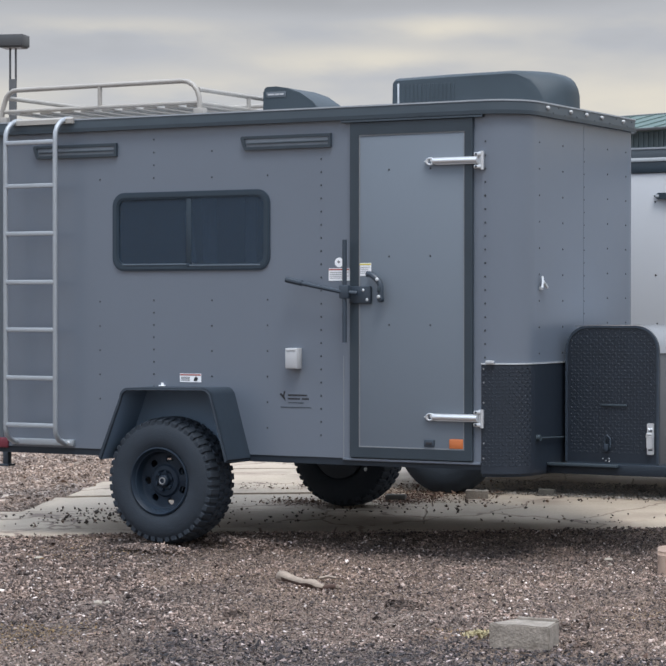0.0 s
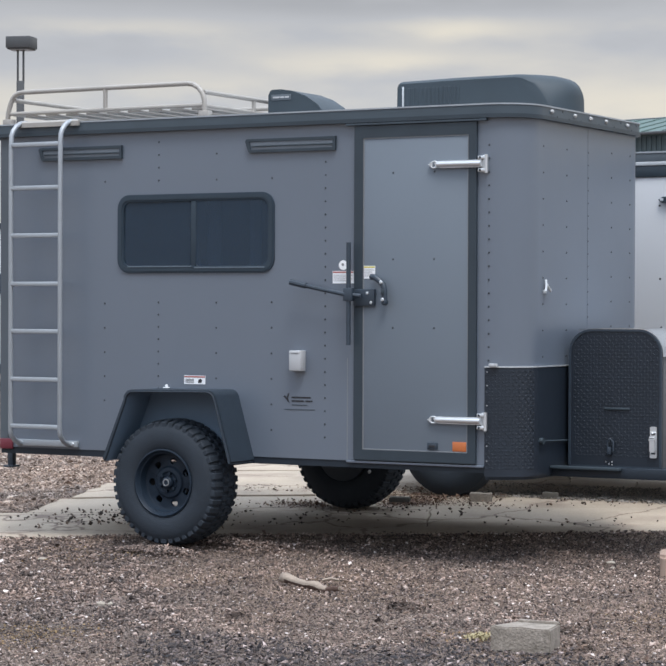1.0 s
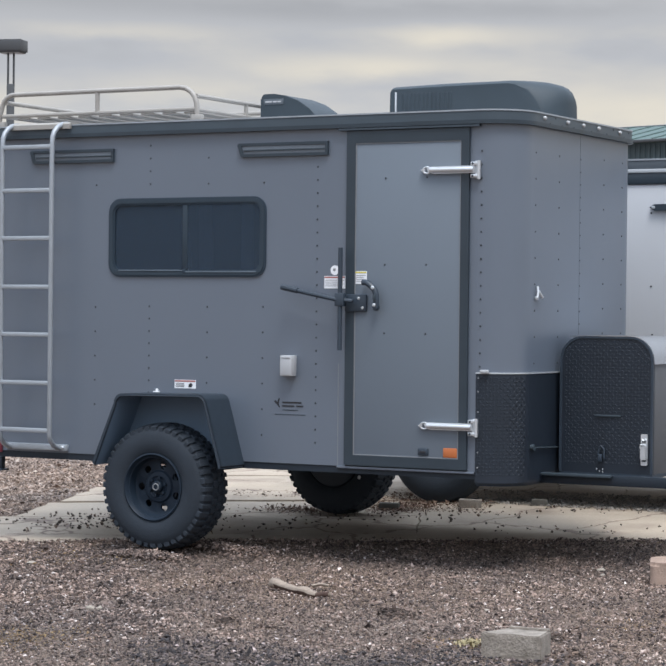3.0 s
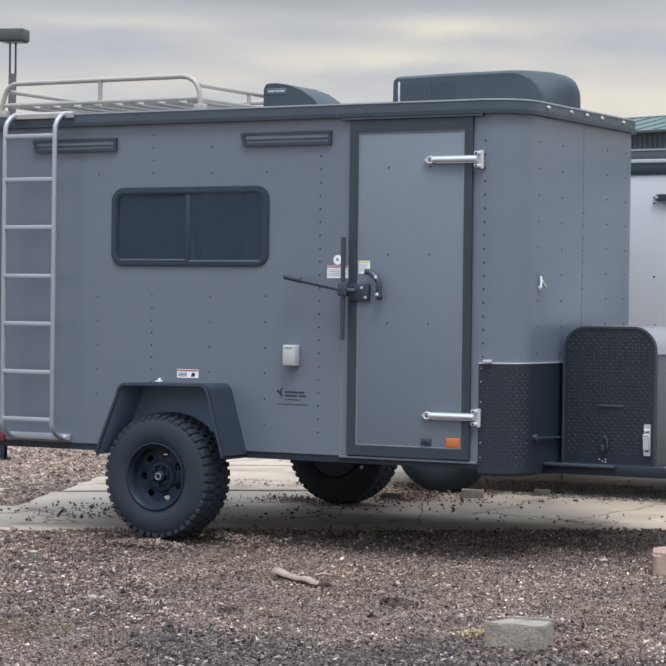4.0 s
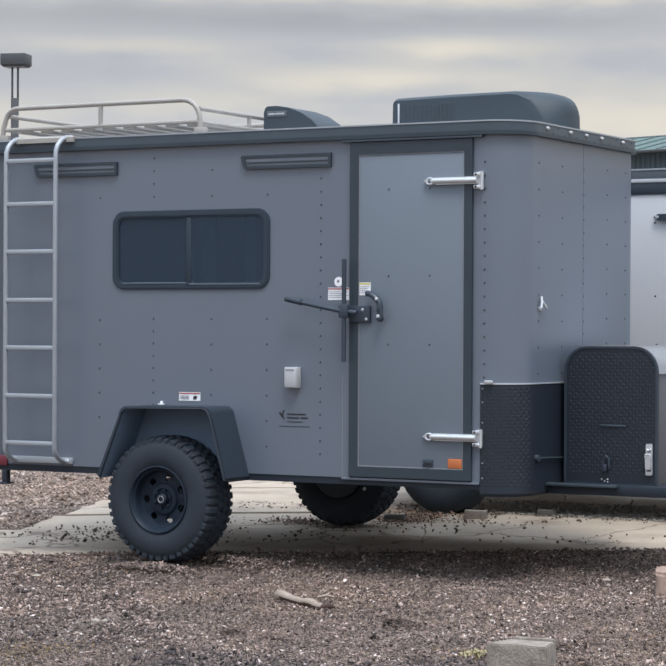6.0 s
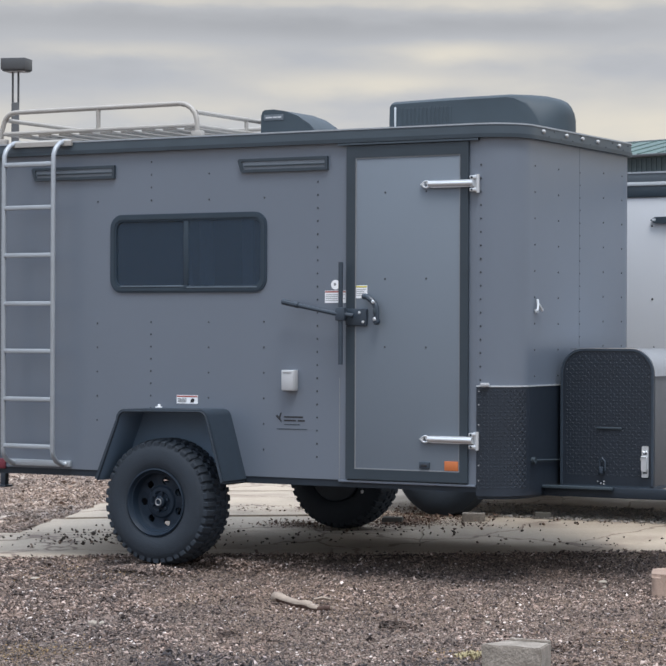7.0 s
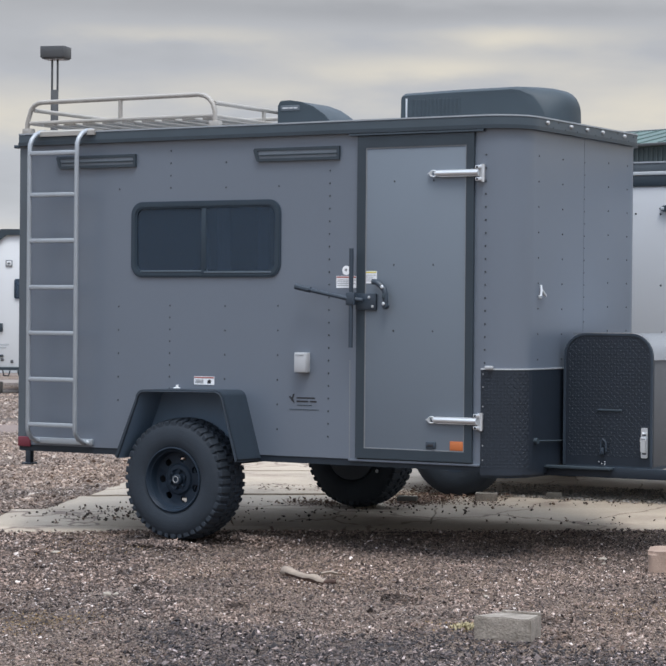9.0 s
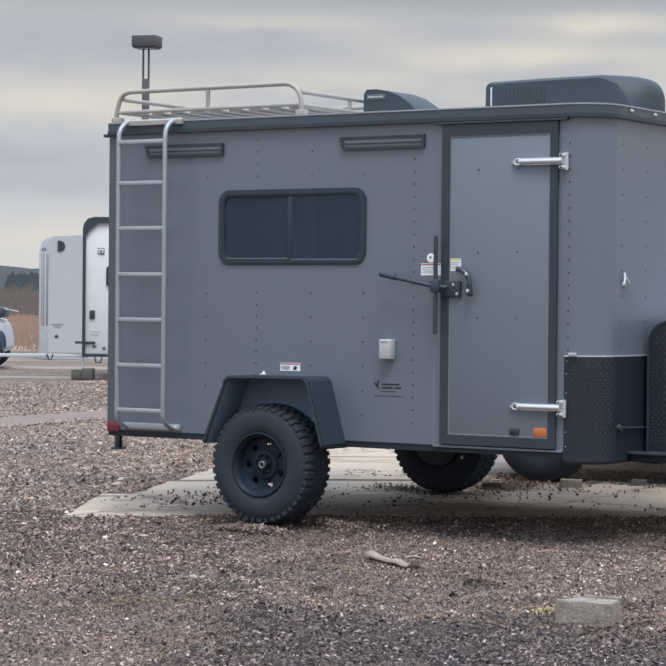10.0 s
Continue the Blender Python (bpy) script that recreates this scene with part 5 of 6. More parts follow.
part("latch_lever", prism(bmesh.new(), round_rect(1.638, 1.672, 0.692, 0.768, 0.010), "xz", BY0 - 0.034, BY0 - 0.014), CHROME, latch)
part("latch_loop", tube(bmesh.new(), [(1.637, BY0 - 0.030, 0.760), (1.640, BY0 - 0.032, 0.778), (1.670, BY0 - 0.032, 0.778), (1.673, BY0 - 0.030, 0.760)], 0.007, 8), CHROME, latch)
part("latch_hook", tube(bmesh.new(), [(1.647, BY0 - 0.020, 0.812), (1.655, BY0 - 0.026, 0.803), (1.664, BY0 - 0.020, 0.812)], 0.005, 8), CHROME, latch)
part("latch_slot", nbox(1.643, 1.667, BY0 - 0.0165, BY0 - 0.013, 0.793, 0.802, 0.001), TRIM, latch)
part("latch_slot", nbox(1.641, 1.669, BY0 - 0.0165, BY0 - 0.013, 0.678, 0.688, 0.001), TRIM, latch)
part("handle_recess", nbox(1.335, 1.500, BY0 - 0.010, BY0 - 0.001, 0.938, 0.952, 0.004), ACGREY, tbox)
hasp = part("padlock", tube(bmesh.new(), [(1.365, BY0 - 0.02, 0.70), (1.365, BY0 - 0.02, 0.745), (1.380, BY0 - 0.02, 0.765), (1.400, BY0 - 0.02, 0.745), (1.400, BY0 - 0.02, 0.69)], 0.006, 8),
            BLACK, tbox, "small black hasp")
part("lock_body", nbox(1.360, 1.386, BY0 - 0.026, BY0 - 0.006, 0.668, 0.712, 0.005), BLACK, tbox)
bolts([(1.345, BY0 - 0.001, 0.622), (1.365, BY0 - 0.001, 0.610), (1.385, BY0 - 0.001, 0.622), (1.385, BY0 - 0.001, 0.606)], 0.005, (0, -1, 0), ZINC, tbox)

# ---- white trailer parked behind ----
white = thing("white_trailer", "white enclosed cargo trailer with dark roof trim, parked alongside", "trailer")
CY, CW, CX0, CX1 = 3.10, 2.0, -1.9, 3.4
part("body", nbox(CX0, CX1, CY, CY + CW, 0.66, 2.50, 0.02), WHITE, white, "white sheet sides")
part("upper_trim", nbox(CX0 - 0.01, CX1 + 0.01, CY - 0.012, CY + CW + 0.012, 2.495, 2.575, 0.004), TRIM, white)
part("drip_rail", nbox(CX0 - 0.01, CX1 + 0.01, CY - 0.020, CY + CW + 0.02, 2.575, 2.602, 0.004), OFFWHITE, white)
part("roof_edge", nbox(CX0 - 0.01, CX1 + 0.01, CY - 0.008, CY + CW + 0.008, 2.602, 2.668, 0.006), DARKGREY, white)
part("roof_bead", nbox(CX0 - 0.01, CX1 + 0.01, CY - 0.014, CY - 0.004, 2.664, 2.676), ALU, white)
part("chassis_rail", nbox(CX0, CX1, CY + 0.02, CY + 0.10, 0.56, 0.66), BLACK, white)
part("chassis_rail", nbox(CX0, CX1, CY + CW - 0.10, CY + CW - 0.02, 0.56, 0.66), BLACK, white)
strap = part("door_hinge", prism(bmesh.new(), [(0.700, 2.327), (0.735, 2.350), (1.00, 2.352), (1.00, 2.302), (0.735, 2.304)], "xz", CY - 0.03, CY - 0.002), TRIM, white, "black strap hinge")
part("hinge_tip", nbox(0.716, 0.742, CY - 0.034, CY - 0.029, 2.318, 2.338, 0.003), ZINC, strap)
bolts([(0.507, CY - 0.0005, 2.293), (0.703, CY - 0.0005, 2.288), (0.708, CY - 0.0005, 1.765), (0.72, CY - 0.0005, 1.42)], 0.008, (0, -1, 0), INK, white, "screw")
for sy in (CY + 0.02, CY + CW - 0.02):
    for wx_ in (-0.95,):
        wz_ = gz(wx_, sy) + 0.385
        ww = thing("wheel", "", "")
        ww.parent = white
        part("tyre", lathe(bmesh.new(), [(0.20, -0.09), (0.25, -0.115), (0.33, -0.11), (0.375, -0.085), (0.39, -0.04), (0.39, 0.04), (0.375, 0.085), (0.33, 0.11), (0.25, 0.115), (0.20, 0.09)],
                           (wx_, sy, wz_), 48), RUBBER, ww, "black trailer tyre")
        part("rim", lathe(bmesh.new(), [(0.205, -0.09), (0.19, -0.07), (0.17, -0.04), (0.06, -0.03), (0.05, -0.05), (0.0001, -0.052)], (wx_, sy, wz_), 36), RIMBLK, ww)
part("axle", tube(bmesh.new(), [(-0.95, CY, 0.54), (-0.95, CY + CW, 0.58)], 0.04, 10), BLACK, white)
part("fender", band(bmesh.new(), [(-1.42, 0.60), (-1.30, 0.98), (-0.60, 0.98), (-0.48, 0.60)], [(-1.40, 0.60), (-1.29, 0.965), (-0.61, 0.965), (-0.50, 0.60)], "xz", CY - 0.16, CY, closed=False), BLACK, white)

# ---- small loose things on the ground ----


def rough_block(name, x, y, turn, dims, material, label, category, bev=0.012, seed=1, sink=0.02):
    bm = nbox(-dims[0] / 2, dims[0] / 2, -dims[1] / 2, dims[1] / 2, -sink, dims[2] - sink, bev, 3)
    bmesh.ops.subdivide_edges(bm, edges=[e for e in bm.edges if e.calc_length() > 0.06], cuts=3, use_grid_fill=True)
    for v in bm.verts:
        v.co += Vector((noise.noise(v.co * 18 + Vector((seed, 0, 0))), noise.noise(v.co * 18 + Vector((0, seed, 0))), noise.noise(v.co * 18 + Vector((0, 0, seed))))) * 0.005
    ob = part(name, bm, material, None, smooth=50)
    ob.matrix_world = pose(x, y, gz(x, y), 0, 0, turn)
    return tagged(ob, label, category)


def wall_block(name, x, y, turn, front, back, depth, high, material, label, seed, skew=0.04):
    """A split-faced retaining wall block: wider in front, with a raised lip along its back."""
    bm = bmesh.new()
    pts = [(-front / 2, -depth / 2), (front / 2, -depth / 2), (back / 2, depth / 2), (-back / 2 + skew, depth / 2)]
    prism(bm, pts, "xy", -0.03, high)
    lp = [(-back / 2 + skew, depth / 2 - 0.035), (back / 2 + 0.004, depth / 2 - 0.035), (back / 2, depth / 2), (-back / 2 + skew, depth / 2)]
    prism(bm, lp, "xy", high - 0.004, high + 0.010)
    bmesh.ops.bevel(bm, geom=list(bm.edges), offset=0.006, segments=2, affect="EDGES")
    bmesh.ops.subdivide_edges(bm, edges=[e for e in bm.edges if e.calc_length() > 0.05], cuts=6, use_grid_fill=True)
    for v in bm.verts:
        n = Vector([noise.noise(v.co * 22 + Vector((seed, 7 * k, 0))) for k in range(3)])
        face = 1.0 if v.co.y < -depth / 2 + 0.02 else 0.4
        v.co += n * 0.005 * face
    ob = part(name, bm, material, None, smooth=50)
    ob.matrix_world = pose(x, y, gz(x, y), 0, 0, turn)
    return tagged(ob, label, "block")


wall_block("concrete_block", 2.085, -2.135, 4, 0.31, 0.252, 0.225, 0.112, CONC, "grey concrete retaining wall block lying on gravel", 3)
bm = prism(bmesh.new(), round_rect(-0.16, 0.16, -0.19, 0.19, 0.055), "xy", -0.03, 0.115)
bmesh.ops.bevel(bm, geom=[e for e in bm.edges if min(v.co.z for v in e.verts) > 0.1], offset=0.022, segments=3, affect="EDGES")
for v in bm.verts:
    v.co += Vector([noise.noise(v.co * 20 + Vector((4, 7 * k, 0))) for k in range(3)]) * 0.004
stone = part("landscape_stone", bm, PINK, None, smooth=50)
stone.matrix_world = pose(1.975, 0.334, gz(1.975, 0.334), 0, 0, 20)
tagged(stone, "pinkish rounded concrete wall block on gravel", "block")
rough_block("wood_block", -0.585, 2.86, 22, (0.165, 0.10, 0.085), CONC, "pale block on concrete beside a trailer wheel", "block", 0.006, 6)
rough_block("wood_block", -0.19, 3.22, 20, (0.12, 0.08, 0.07), BLOCKGREY, "dark timber block under a trailer", "block", 0.006, 7)
rough_block("wood_block", -1.07, 2.51, 22, (0.15, 0.10, 0.075), BLOCKGREY, "dark weathered chock behind a tyre", "block", 0.008, 9)

bp_ = [(-0.085, -0.815, 0.030, 0.016), (-0.078, -0.82, 0.034, 0.030), (-0.03, -0.845, 0.036, 0.031), (0.02, -0.870, 0.028, 0.026), (0.06, -0.885, 0.022, 0.023), (0.10, -0.915, 0.024, 0.024),
       (0.15, -0.945, 0.022, 0.022), (0.20, -0.960, 0.028, 0.026), (0.24, -0.975, 0.026, 0.026), (0.28, -0.995, 0.014, 0.020), (0.32, -1.000, 0.010, 0.017), (0.36, -0.995, 0.018, 0.018), (0.395, -0.990, 0.024, 0.012)]
bm = bmesh.new()
rings = []
for k, (x, y, h, r) in enumerate(bp_):
    x, y = x + 0.03, y - 0.06
    rings.append([bm.verts.new((x + 0.42 * r * math.cos(q), y + 0.9 * r * math.cos(q), gz(x, y) + h * 0.8 + r * math.sin(q) * (1 + 0.15 * noise.noise(Vector((k, q, 0)))))) for q in (2 * math.pi * j / 10 for j in range(10))])
for a, b in zip(rings, rings[1:]):
    for j in range(10):
        bm.faces.new((a[j], a[(j + 1) % 10], b[(j + 1) % 10], b[j]))
bm.faces.new(rings[0])
bm.faces.new(rings[-1])
# dark skin: bark round the end, elsewhere only lower faces, as painted under-shadow
bark_shade = bmesh.new()
skin = [[bark_shade.verts.new(Vector(c) + (v.co - Vector(c)) * 1.05) for v in ring] for ring, c in ((r, sum((v.co for v in r), Vector()) / 10) for r in rings[2:])]
for a, b in zip(skin, skin[1:]):
    for j in ((5, 6, 7, 8) if a is not skin[-3] and a is not skin[-2] else range(10)):
        bark_shade.faces.new((a[j], a[(j + 1) % 10], b[(j + 1) % 10], b[j]))
tube(bm, [(0.24, -0.93, gz(0.24, -0.93) + 0.035), (0.285, -0.90, gz(0.285, -0.90) + 0.044), (0.325, -0.885, gz(0.325, -0.885) + 0.034)], 0.009, 6)
branch = tagged(part("branch", bm, BARK, None, smooth=60), "short bleached broken branch, partly bark-covered, lying on gravel", "branch")
part("bark_shade", bark_shade, BARKSHADE, branch, "dark bark at the end, dark underside as shade", smooth=60)


def pale_stone(x, y, w, d, h, turn):
    """A single pale stone lying among the gravel."""
    bm = bmesh.new()
    bmesh.ops.create_icosphere(bm, subdivisions=2, radius=1.0)
    for v in bm.verts:
        v.co *= 1 + 0.35 * noise.noise(v.co * 1.3 + Vector((x * 9, y * 9, 0)))
        v.co = Vector((v.co.x * w / 2, v.co.y * d / 2, v.co.z * h / 2 + h * 0.3))
    ob = part("pale_stone", bm, PALESTONE, None, smooth=25)
    ob.matrix_world = pose(x, y, gz(x, y), 0, 0, turn)
    return tagged(ob, "small pale stone lying among brown gravel", "stone", "pale stones in the gravel")


for x, y, w, d, h, turn in ((1.443, 0.456, 0.050, 0.06, 0.024, 10), (1.522, 0.293, 0.026, 0.03, 0.014, 40), (-1.892, -0.72, 0.060, 0.05, 0.020, 5), (-0.575, -1.958, 0.050, 0.04, 0.030, 20),
                              (-0.53, -1.93, 0.035, 0.04, 0.024, 60), (1.418, -1.088, 0.028, 0.03, 0.016, 0)):
    pale_stone(x, y, w, d, h, turn)

weeds = bmesh.new()
wr = random.Random(8)
for k in range(260):
    x, y = 1.76 + wr.gauss(0, 0.030), -1.99 + wr.gauss(0, 0.035)
    h, a = wr.uniform(0.006, 0.024), wr.uniform(0, 6.28)
    b0 = Vector((x, y, gz(x, y)))
    d = Vector((math.cos(a), math.sin(a), 0))
    tip = b0 + d * h * 0.9 + Vector((0, 0, h))
    s_ = Vector((-d.y, d.x, 0)) * 0.004
    vs = [weeds.verts.new(p) for p in (b0 - s_, b0 + s_, b0 + d * h * 0.4 + Vector((0, 0, h * 0.7)) + s_, tip, b0 + d * h * 0.4 + Vector((0, 0, h * 0.7)) - s_)]
    weeds.faces.new(vs)
tagged(part("dry_weeds", weeds, WEED, None, smooth=None), "small tuft of dry yellow weeds", "weeds", kind="stuff")

# ---- yard lamp ----
PX, PY_ = -11.40, 11.60
lamp = thing("yard_lamp", "dark shoebox yard lamp on a tall twin-arm pole", "street lamp")
facing = Matrix.Translation((PX, PY_, 0)) @ Matrix.Rotation(radians(33), 4, "Z")
turned = facing @ Matrix.Rotation(radians(-16), 4, "Z")
part("head", nbox(-0.165, 0.165, -0.14, 0.14, 4.888, 5.035, 0.004, m=turned), POLE, lamp, "dark box lamp head")
part("lens_frame", nbox(-0.150, 0.150, -0.125, 0.125, 4.870, 4.890, 0.006, m=turned), POLE, lamp)
part("lens", nbox(-0.13, 0.13, -0.10, 0.10, 4.864, 4.872, m=turned), OFFWHITE, lamp)
for x in (-0.046, 0.026):
    part("arm", nbox(x - 0.012, x + 0.012, -0.03, 0.03, 4.44, 4.87, 0.004, m=facing), POLE, lamp)
part("pole", nbox(-0.060, 0.036, -0.05, 0.05, 0.20, 4.47, 0.01, m=facing), POLE, lamp)
part("pole_base", nbox(-0.22, 0.21, -0.2, 0.2, 0.15, 0.30, 0.02, m=facing), CONC, lamp)

# ---- distant trailers, tow truck and lane at the far side of the yard ----


def stand(x, y, turn):
    return Matrix.Translation((x, y, 0.2)) @ Matrix.Rotation(radians(turn), 4, "Z")


m = stand(-17.24, 17.467, 33)
boxed = thing("boxed_trailer", "white box trailer with black edge trim, nose on a block", "trailer")
part("body", nbox(0.04, 2.1, 0.02, 4.5, 0.42, 2.66, 0.03, m=m), FARWHITE, boxed, "white panel body")
o = [(0.0, 0.38), (0.0, 2.55)] + [(0.03, 2.635), (0.09, 2.705), (0.20, 2.73)] + [(2.14, 2.73), (2.14, 0.38)]
i_ = [(0.045, 0.425), (0.045, 2.40)] + [(0.075, 2.47), (0.17, 2.56), (0.26, 2.63)] + [(2.09, 2.63), (2.09, 0.425)]
bm = band(bmesh.new(), o, i_, "xz", -0.03, 0.05)
for v in bm.verts:
    v.co = m @ v.co
part("edge_trim", bm, TRIM, boxed, "black edge trim")
part("roof", nbox(0.20, 2.14, 0.0, 4.5, 2.66, 2.722, 0.02, m=m), TRIM, boxed)
part("hatch", nbox(0.12, 0.21, -0.012, 0.02, 1.02, 1.16, 0.006, m=m), TRIM, boxed, "small black hatch")
part("window", nbox(0.395, 1.25, -0.014, 0.02, 1.57, 1.90, 0.03, m=m), TINT, boxed, "dark window")
badge = part("badge", nbox(0.25, 0.36, 0.0, 0.021, 2.11, 2.21, 0.004, m=m), TRIM, boxed)
part("badge_mark", nbox(0.262, 0.348, -0.004, 0.001, 2.122, 2.198, 0.004, m=m), FARWHITE, badge)
part("badge_bar", nbox(0.283, 0.325, -0.008, -0.003, 2.142, 2.172, 0.004, m=m), DARKGREY, badge)
for z, x1 in ((0.80, 0.31), (0.75, 0.27)):
    part("print_bar", nbox(0.14, x1, 0.012, 0.021, z, z + 0.018, m=m), OFFWHITE, boxed)
for x, z in ((0.18, 0.53), (0.34, 0.50), (0.48, 0.52)):
    part("fitting", nbox(x, x + 0.05, 0.0, 0.021, z, z + 0.05, 0.01, m=m), BOXFRONT, boxed)
part("jack_post", nbox(-0.01, 0.03, 0.05, 0.09, 0.14, 0.45, m=m), ZINC, boxed)
part("side_lamp", nbox(-0.12, 0.22, -0.02, 0.03, 0.60, 0.64, 0.01, m=m), TRIM, boxed)
part("undergear", nbox(0.62, 0.85, 0.1, 0.5, 0.26, 0.40, 0.02, m=m), BLACK, boxed)
for x in (0.2, 0.45):
    part("cable", tube(bmesh.new(), [m @ Vector((x, 0.1, 0.40)), m @ Vector((x + 0.02, 0.1, 0.29)), m @ Vector((x + 0.10, 0.1, 0.28)), m @ Vector((x + 0.13, 0.1, 0.38))], 0.012, 6), TRIM, boxed)
part("drawbar", nbox(-2.4, 0.10, 0.06, 0.13, 0.365, 0.425, 0.01, m=m), WHITE, boxed, "white painted drawbar")
part("safety_chain", tube(bmesh.new(), [m @ Vector((-0.60, 0.05, 0.42)), m @ Vector((-0.555, 0.05, 0.325)), m @ Vector((-0.53, 0.05, 0.315)), m @ Vector((-0.49, 0.05, 0.42))], 0.011, 6), TRIM, boxed)
jb = nbox(-0.17, 0.0, -0.1, 0.25, 0.0, 0.165, 0.012, m=m)
tagged(part("concrete_block", jb, BLOCKGREY, None), "grey concrete block under a trailer jack", "block")
jb = nbox(0.005, 0.19, -0.12, 0.28, 0.0, 0.185, 0.012, m=m)
tagged(part("concrete_block", jb, BLOCKGREY, None), "dark grey concrete block under a trailer jack", "block")

m2 = Matrix.Translation((-26.41, 27.19, 0.138)) @ Matrix.Rotation(radians(38), 4, "Z") @ Matrix.Scale(1.047, 4)
pale = thing("pale_trailer", "pale grey enclosed trailer with rounded bright nose corner", "trailer")
pr = [(0.0, 0.14), (0.0, 2.38)] + arc(0.30, 2.40, 0.30, 180, 95, 7) + [(0.9, 2.73), (2.5, 2.73), (2.5, 0.14)]
bm = prism(bmesh.new(), pr, "xz", -0.06, 5.0)
bmesh.ops.bevel(bm, geom=[e for e in bm.edges if abs(e.verts[0].co.y - e.verts[1].co.y) < 1e-6 and e.verts[0].co.y < 0], offset=0.06, segments=4, affect="EDGES")
for v in bm.verts:
    v.co = m2 @ v.co
part("body", bm, OFFWHITE, pale, "pale grey panels")
part("nose_trim", nbox(0.015, 0.20, -0.075, -0.03, 0.07, 2.34, 0.02, m=m2), OFFWHITE, pale, "grey corner trim")
for x, w, z0 in ((0.045, 0.018, 0.78), (0.085, 0.030, 0.78), (0.150, 0.045, 0.78)):
    part("nose_groove", nbox(x, x + w, -0.085, -0.07, z0, 2.34, 0.008, m=m2), DULL, pale)
part("vent_mark", nbox(0.05, 0.15, -0.075, -0.055, 2.40, 2.46, 0.01, m=m2), DULL, pale)
bm = prism(bmesh.new(), [(0.39, 2.37)] + arc(0.43, 2.49, 0.12, -80, 80, 8) + [(0.39, 2.61)], "xz", -0.075, -0.055)
for v in bm.verts:
    v.co = m2 @ v.co
part("round_mark", bm, TRIM, pale, "dark half-round mark")
for z, x0, x1 in ((0.80, 0.28, 0.52), (0.75, 0.32, 0.48)):
    part("print_bar", nbox(x0, x1, -0.068, -0.058, z, z + 0.02, m=m2), DULL, pale)
part("small_mark", nbox(0.34, 0.42, -0.068, -0.058, 0.52, 0.58, 0.01, m=m2), TRIM, pale)
part("bottom_rail", nbox(0.0, 2.5, -0.05, 0.05, 0.06, 0.145, m=m2), OFFWHITE, pale)

m3 = stand(-22.55, 21.79, 36)
truck = thing("pickup_truck", "white pickup truck with black mirror and glass", "truck")
tb = [(-4.6, 0.40), (-4.6, 0.90), (-4.3, 1.0), (-3.3, 1.08), (-2.7, 1.55), (-1.5, 1.58), (-1.25, 0.98), (-0.22, 0.97), (-0.10, 0.90), (-0.02, 0.66), (0.0, 0.36), (-0.1, 0.30)]
bm = prism(bmesh.new(), tb, "xz", -0.9, 0.9)
bmesh.ops.bevel(bm, geom=list(bm.edges), offset=0.05, segments=2, affect="EDGES")
for v in bm.verts:
    v.co = m3 @ v.co
part("body", bm, WHITE, truck, "white body")
part("roof_glass", nbox(-2.6, -1.45, -0.91, 0.91, 1.10, 1.48, 0.06, m=m3), TINT, truck)
part("mirror", nbox(-2.6, -2.45, -1.15, -0.92, 1.02, 1.24, 0.04, m=m3), BLACK, truck)
part("bed_box", nbox(-0.23, -0.06, -0.80, 0.30, 0.98, 1.19, 0.06, m=m3), BLACK, truck, "black padded roll over the bed")
part("bed_rail", nbox(-1.1, -0.20, -0.82, 0.30, 0.965, 1.03, 0.02, m=m3), BLACK, truck)
part("aerial", tube(bmesh.new(), [m3 @ Vector((-0.10, -0.7, 1.16)), m3 @ Vector((0.20, -0.7, 1.10))], 0.010, 6), WHITE, truck)
part("tail_lamp", prism(bmesh.new(), [tuple((-0.085 + 0.062 * math.cos(q) - 0.03 * math.sin(q), 0.56 + 0.17 * math.sin(q))) for q in (2 * math.pi * k / 20 for k in range(20))], "xz", -0.93, -0.85), TINT, truck).matrix_basis = m3
for x in (-0.42, -3.7):
    for y in (-0.86, 0.86):
        wv = thing("wheel", "", "")
        wv.parent = truck
        bm = lathe(bmesh.new(), [(0.2, -0.1), (0.28, -0.12), (0.33, -0.08), (0.34, 0.0), (0.33, 0.08), (0.28, 0.12), (0.2, 0.1)], (x, y, 0.33), 32)
        for v in bm.verts:
            v.co = m3 @ v.co
        part("tyre", bm, RUBBER, wv)
        bm = lathe(bmesh.new(), [(0.2, -0.09), (0.15, -0.05), (0.0001, -0.05)], (x, y, 0.33), 24)
        for v in bm.verts:
            v.co = m3 @ v.co
        part("rim", bm, ALU, wv)


def strip(name, a, b, w, lift, material, label, category):
    """A strip of road or track laid on the ground from a to b."""
    a, b = Vector((*a, 0)), Vector((*b, 0))
    d = (b - a).normalized()
    n = Vector((-d.y, d.x, 0))
    verts, faces = [], []
    for k in range(61):
        c = a + (b - a) * k / 60
        for s in (-1, 1):
            e = c + n * s * (w / 2 + 0.25 * w * 0.3 * noise.noise(Vector((k * 0.35, s * 9, w))))
            verts.append((e.x, e.y, gz(e.x, e.y) + lift))
        if k:
            faces.append((2 * k - 2, 2 * k - 1, 2 * k + 1, 2 * k))
    me = bpy.data.meshes.new(name)
    me.from_pydata(verts, [], faces)
    return tagged(link_mesh(name, me, material), label, category, kind="structure")


strip("dirt_track", (-8.3, 1.2), (-11.6, 21.2), 1.1, 0.006, TRACK, "packed pinkish dirt track across the yard", "track")
strip("road", (-40.0, 3.8), (8.0, 35.5), 1.3, -0.008, ROADM, "pale concrete lane across the yard", "road")
strip("road", (-45.0, 7.0), (6.0, 41.5), 2.2, -0.006, ROADM, "pale concrete lane across the yard", "road")
strip("road", (-52.0, 10.0), (4.0, 51.5), 6.0, -0.008, DIRT, "wide tan dirt road beyond the trailers", "road")

